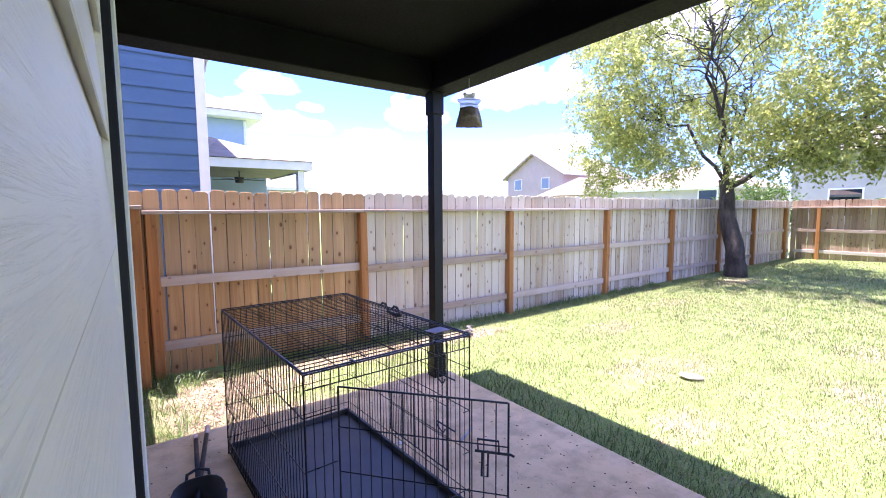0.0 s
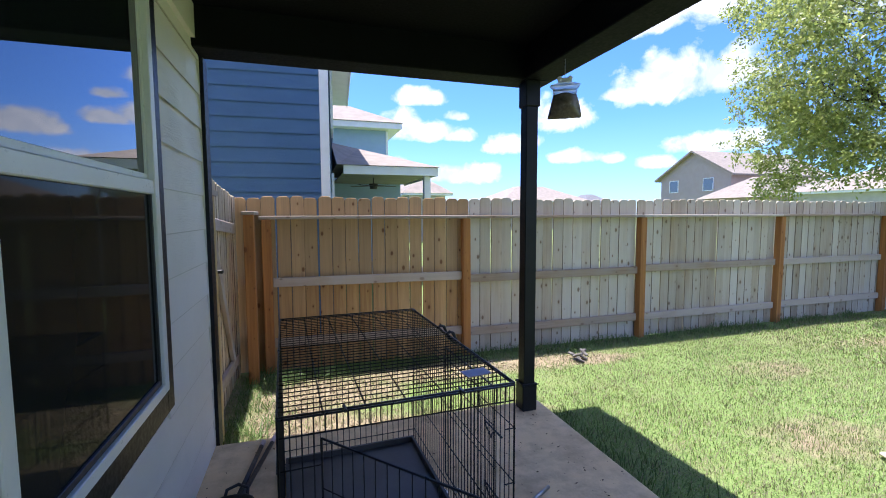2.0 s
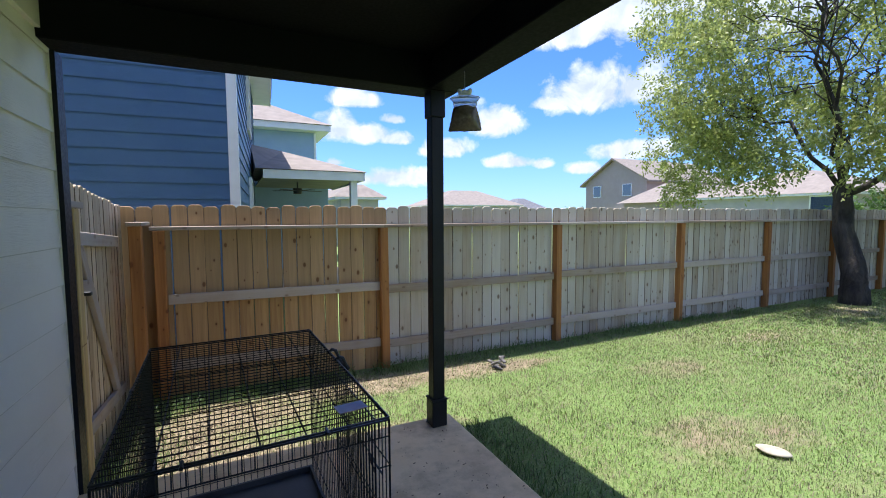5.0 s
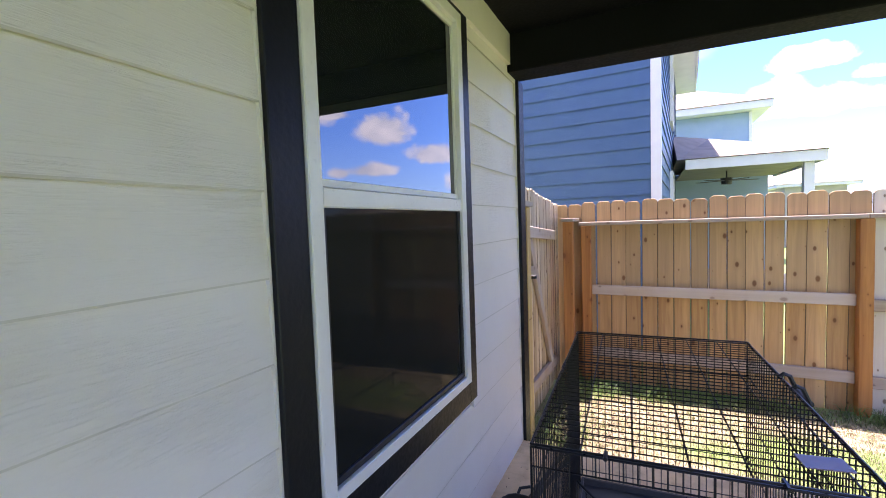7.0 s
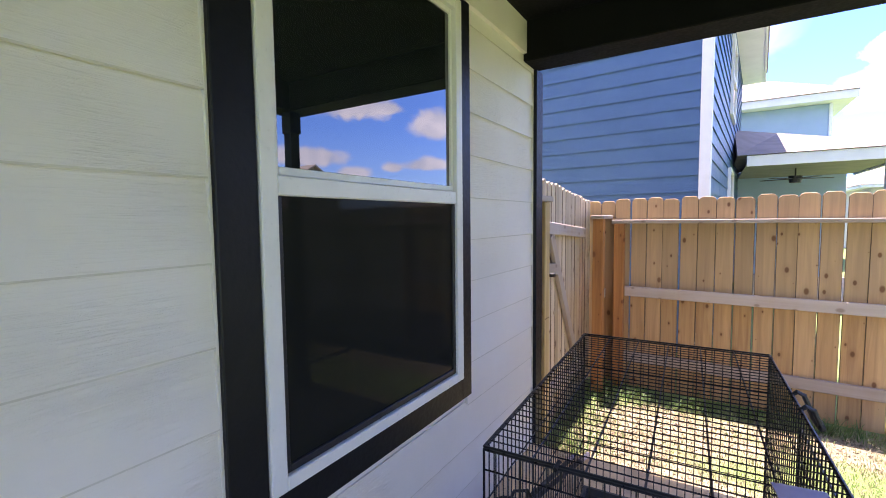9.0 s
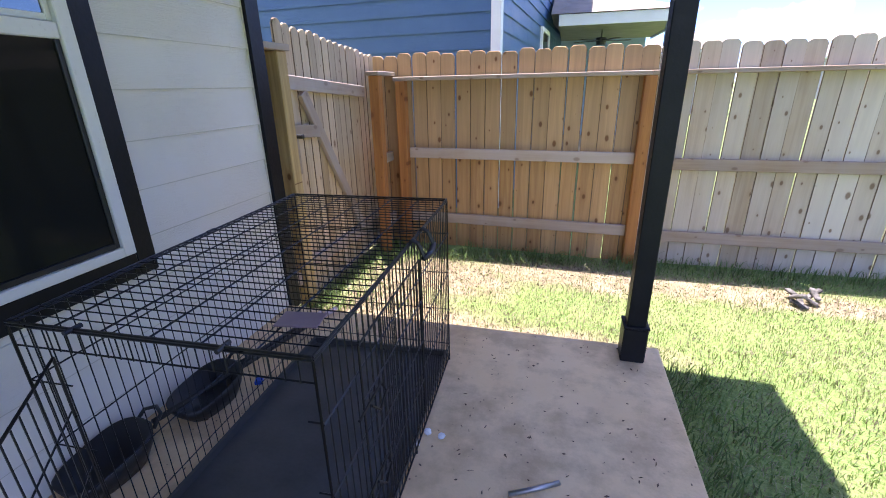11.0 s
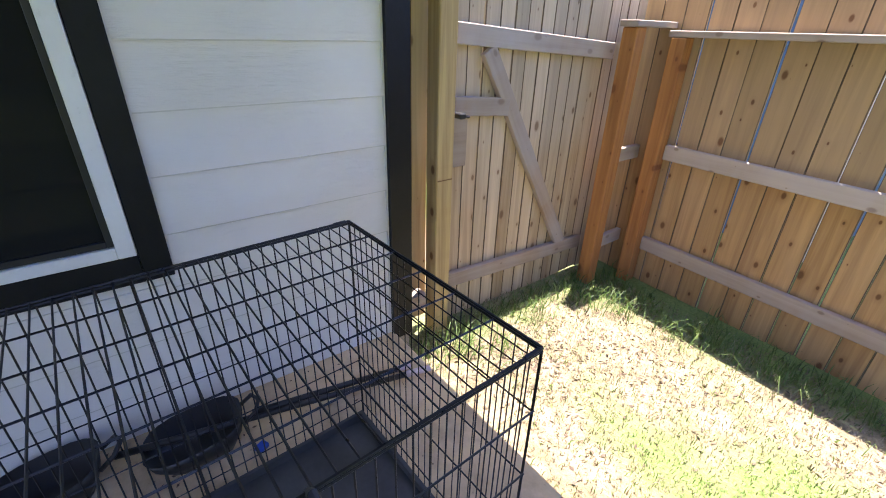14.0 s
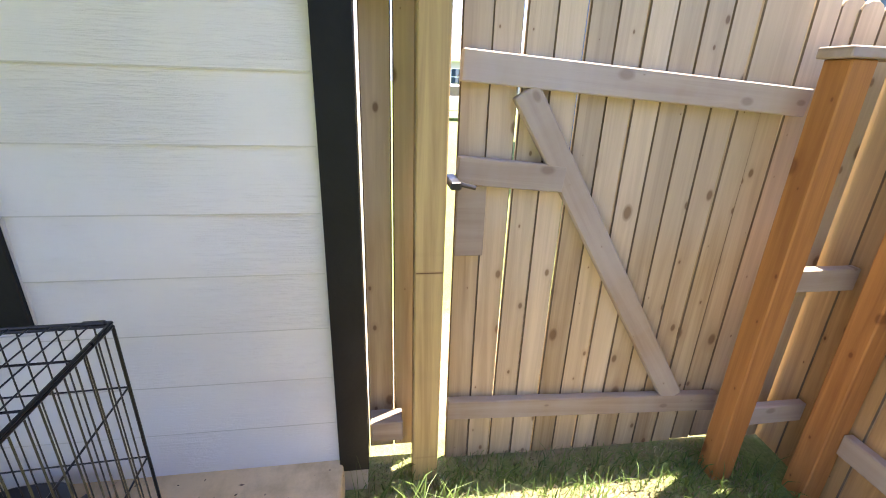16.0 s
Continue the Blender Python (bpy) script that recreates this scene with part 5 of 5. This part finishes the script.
# ---- lawn details ----
bm = bmesh.new()
bmesh.ops.create_icosphere(bm, subdivisions=3, radius=0.09)
for v in bm.verts:
    v.co = Vector((v.co.x * 1.15, v.co.y * 0.72, v.co.z * 0.22)) * (1 + 0.25 * noise.noise(v.co * 9))
    v.co.z = max(v.co.z, -0.018)
rock = single("flat_stone", bm, STONE, "flat pale limestone lying on the lawn", "stone", "", True)
rock.matrix_world = pose(4.12, 3.59, -0.105, 0, 0, -62)
bm = bmesh.new()
for k in range(7):
    m = Matrix.Translation((g.uniform(-0.09, 0.09), g.uniform(-0.07, 0.07), 0.02 + 0.01 * k)) @ Euler((g.uniform(-0.5, 0.5), g.uniform(-0.5, 0.5), g.uniform(0, 3))).to_matrix().to_4x4()
    box(bm, -0.06, 0.06, -0.02, 0.02, -0.012, 0.012, m)
soften(bm, 0.006, 1)
heap = single("debris_heap", bm, SCRAP, "small heap of charcoal grey scraps near the fence", "debris")
heap.location = (3.47, 6.02, -0.175)

def bareness(x, y):
    b = 0.0
    for k, (cx_, cy_, rx_, ry_) in enumerate(BARE):
        d = math.hypot((x - cx_) / rx_, (y - cy_) / ry_) + (0.0 if k < LAWN_WEAR else 0.95)
        b = max(b, 1.15 - d + 0.45 * noise.noise((x * 5, y * 5, 1.0)))
    return b


def blades(name, label, spots, height, width, lean, mat, seed):
    """Grass: one bent, pointed strip of two faces per blade."""
    gg = np.random.default_rng(seed)
    p = np.array(spots, dtype=np.float64)
    n_ = len(p)
    a = gg.uniform(0, math.tau, n_)
    h = height * gg.uniform(0.55, 1.35, n_) * p[:, 3]
    w = width * gg.uniform(0.7, 1.3, n_)
    d = np.stack([np.cos(a), np.sin(a), np.zeros(n_)], 1)
    sd = np.stack([-np.sin(a + 0.6), np.cos(a + 0.6), np.zeros(n_)], 1)
    ln = (lean * gg.uniform(0.1, 1.0, n_))[:, None]
    root = p[:, :3]
    upv = np.array([0, 0, 1.0])
    mid = root + d * (h[:, None] * ln * 0.35) + upv * (h * 0.6)[:, None]
    top = root + d * (h[:, None] * ln) + upv * (h * (1.0 - 0.35 * ln[:, 0]))[:, None]
    ws = (sd * w[:, None] / 2)
    v = np.stack([root - ws, root + ws, mid + ws * 0.8, mid - ws * 0.8, top], 1).reshape(-1, 3)
    base = np.arange(n_, dtype=np.int32)[:, None] * 5
    loops = (base + np.array([[0, 1, 2, 3, 3, 2, 4]], dtype=np.int32)).ravel()
    starts = (np.arange(n_, dtype=np.int32)[:, None] * 7 + np.array([[0, 4]], dtype=np.int32)).ravel()
    me = bpy.data.meshes.new(name)
    me.vertices.add(5 * n_)
    me.vertices.foreach_set("co", v.astype(np.float32).ravel())
    me.loops.add(7 * n_)
    me.loops.foreach_set("vertex_index", loops)
    me.polygons.add(2 * n_)
    me.polygons.foreach_set("loop_start", starts)
    me.update(calc_edges=True)
    me.materials.append(mat)
    return tagged(new(name, me), label, "grass", "", "stuff")


gr = random.Random(77)
green, dry, weeds, farg, fard = [], [], [], [], []
def sow(x0, x1, y0, y1, count, near):
    for _ in range(count):
        x, y = gr.uniform(x0, x1), gr.uniform(y0, y1)
        if x < SLAB_X + 0.01 and y < SLAB_Y + 0.01:
            continue
        b = bareness(x, y)
        if b > 0.1 and gr.random() < min(0.82, 0.15 + 0.75 * b):
            if near and gr.random() < 0.75:
                dry.append((x, y, ground_z(x, y) - 0.004, 0.55))
            continue
        patch = noise.noise((x * 0.8, y * 0.8, 4.0)) + 0.6 * noise.noise((x * 3.1, y * 3.1, 9.0))
        z = ground_z(x, y) - 0.004
        tall_ = 1.0 + 0.45 * noise.noise((x * 1.7, y * 1.7, 2.0))
        straw = gr.random() < (0.07 if x > 2.3 else 0.24) + 0.26 * max(0.0, patch) + (0.35 if b > -0.2 else 0.0)
        (dry if straw else green).append((x, y, z, tall_)) if near else (fard if straw else farg).append((x, y, z, tall_))


sow(2.22, 6.2, 0.2, 6.62, 125000, True)
sow(-0.10, 2.25, 4.88, 6.65, 22000, True)
sow(6.2, 10.5, -1.5, 6.62, 95000, False)
sow(10.5, 17.1, -6.0, 6.62, 75000, False)
for _ in range(2300):
    x = gr.uniform(0.1, 9.0)
    y = 6.66 - abs(gr.gauss(0, 0.13))
    if noise.noise((x * 2.2, 0, 0)) > -0.25:
        weeds.append((x, y, ground_z(x, y), 0.8 + 0.8 * max(0, noise.noise((x * 3, 1, 0)))))
for _ in range(380):
    y = gr.uniform(5.0, 6.5)
    x = -0.02 + abs(gr.gauss(0.05, 0.10))
    weeds.append((x, y, ground_z(x, y), 0.7))
for _ in range(1800):
    y = gr.uniform(0.5, 4.9)
    x = SLAB_X + 0.02 + abs(gr.gauss(0.1, 0.18))
    weeds.append((x, y, ground_z(x, y), 0.75))
tufts = []
for cx_, cy_, k in ((0.45, 6.28, 60), (0.75, 6.33, 45), (0.30, 6.15, 40), (0.95, 6.42, 40), (0.20, 5.22, 70), (0.30, 5.42, 40), (0.22, 5.75, 30), (1.3, 6.45, 40), (1.75, 6.50, 45), (2.42, 6.45, 60), (0.12, 4.99, 40)):
    for _ in range(k):
        x, y = gr.gauss(cx_, 0.07), gr.gauss(cy_, 0.06)
        if y < 6.64 and x > 0.02:
            tufts.append((x, y, ground_z(x, y), gr.uniform(0.5, 1.3)))
blades("weed_tufts", "long arching green weeds in the fence corner", tufts, 0.15, 0.0048, 1.7, WEED, 6)
blades("lawn_grass", "short green lawn grass", green, 0.034, 0.0040, 1.1, GRASS, 1)
blades("dry_grass", "dry straw-coloured grass among the lawn", dry, 0.034, 0.004, 1.3, DRY, 2)
blades("far_lawn_grass", "green lawn grass further off", farg, 0.038, 0.0075, 1.1, GRASS, 3)
blades("far_dry_grass", "dry lawn grass further off", fard, 0.036, 0.0075, 1.3, DRY, 4)
blades("edge_weeds", "taller weeds along fence and slab", weeds, 0.115, 0.006, 1.2, WEED, 5)

spots, dirs = [], []
for _ in range(2200):
    cx_, cy_, rx_, ry_ = gr.choice(BARE[:9] + BARE[2:4] * 4)
    x, y = gr.gauss(cx_, rx_ * 0.55), gr.gauss(cy_, ry_ * 0.6)
    if (x < SLAB_X + 0.02 and y < SLAB_Y + 0.02) or y > 6.62 or x < 0.12:
        continue
    spots.append((x, y, ground_z(x, y) + gr.uniform(0.003, 0.012)))
    d = Vector((gr.uniform(-1, 1), gr.uniform(-1, 1), gr.uniform(-0.15, 0.15))).normalized()
    dirs.append(tuple(d))
me = leaf_mesh("wood_chips", np.array(spots), np.array(dirs), 0.026, 0.011, CHIP, 8)
tagged(new("wood_chips", me), "pale wood chips and dead leaves on bare dirt", "mulch", "", "stuff")
spots, dirs = [], []
for _ in range(260):
    x, y = gr.uniform(1.25, SLAB_X - 0.03), gr.uniform(2.6, SLAB_Y - 0.03)
    if gr.random() < 0.25:
        x = gr.uniform(0.03, 0.40)
    spots.append((x, y, 0.003 + gr.uniform(0, 0.003)))
    dirs.append(tuple(Vector((gr.uniform(-1, 1), gr.uniform(-1, 1), gr.uniform(-0.12, 0.12))).normalized()))
me = leaf_mesh("slab_litter", np.array(spots), np.array(dirs), 0.018, 0.008, LITTER, 9)
tagged(new("slab_litter", me), "scattered dead leaf bits on the slab", "leaf litter", "", "stuff")
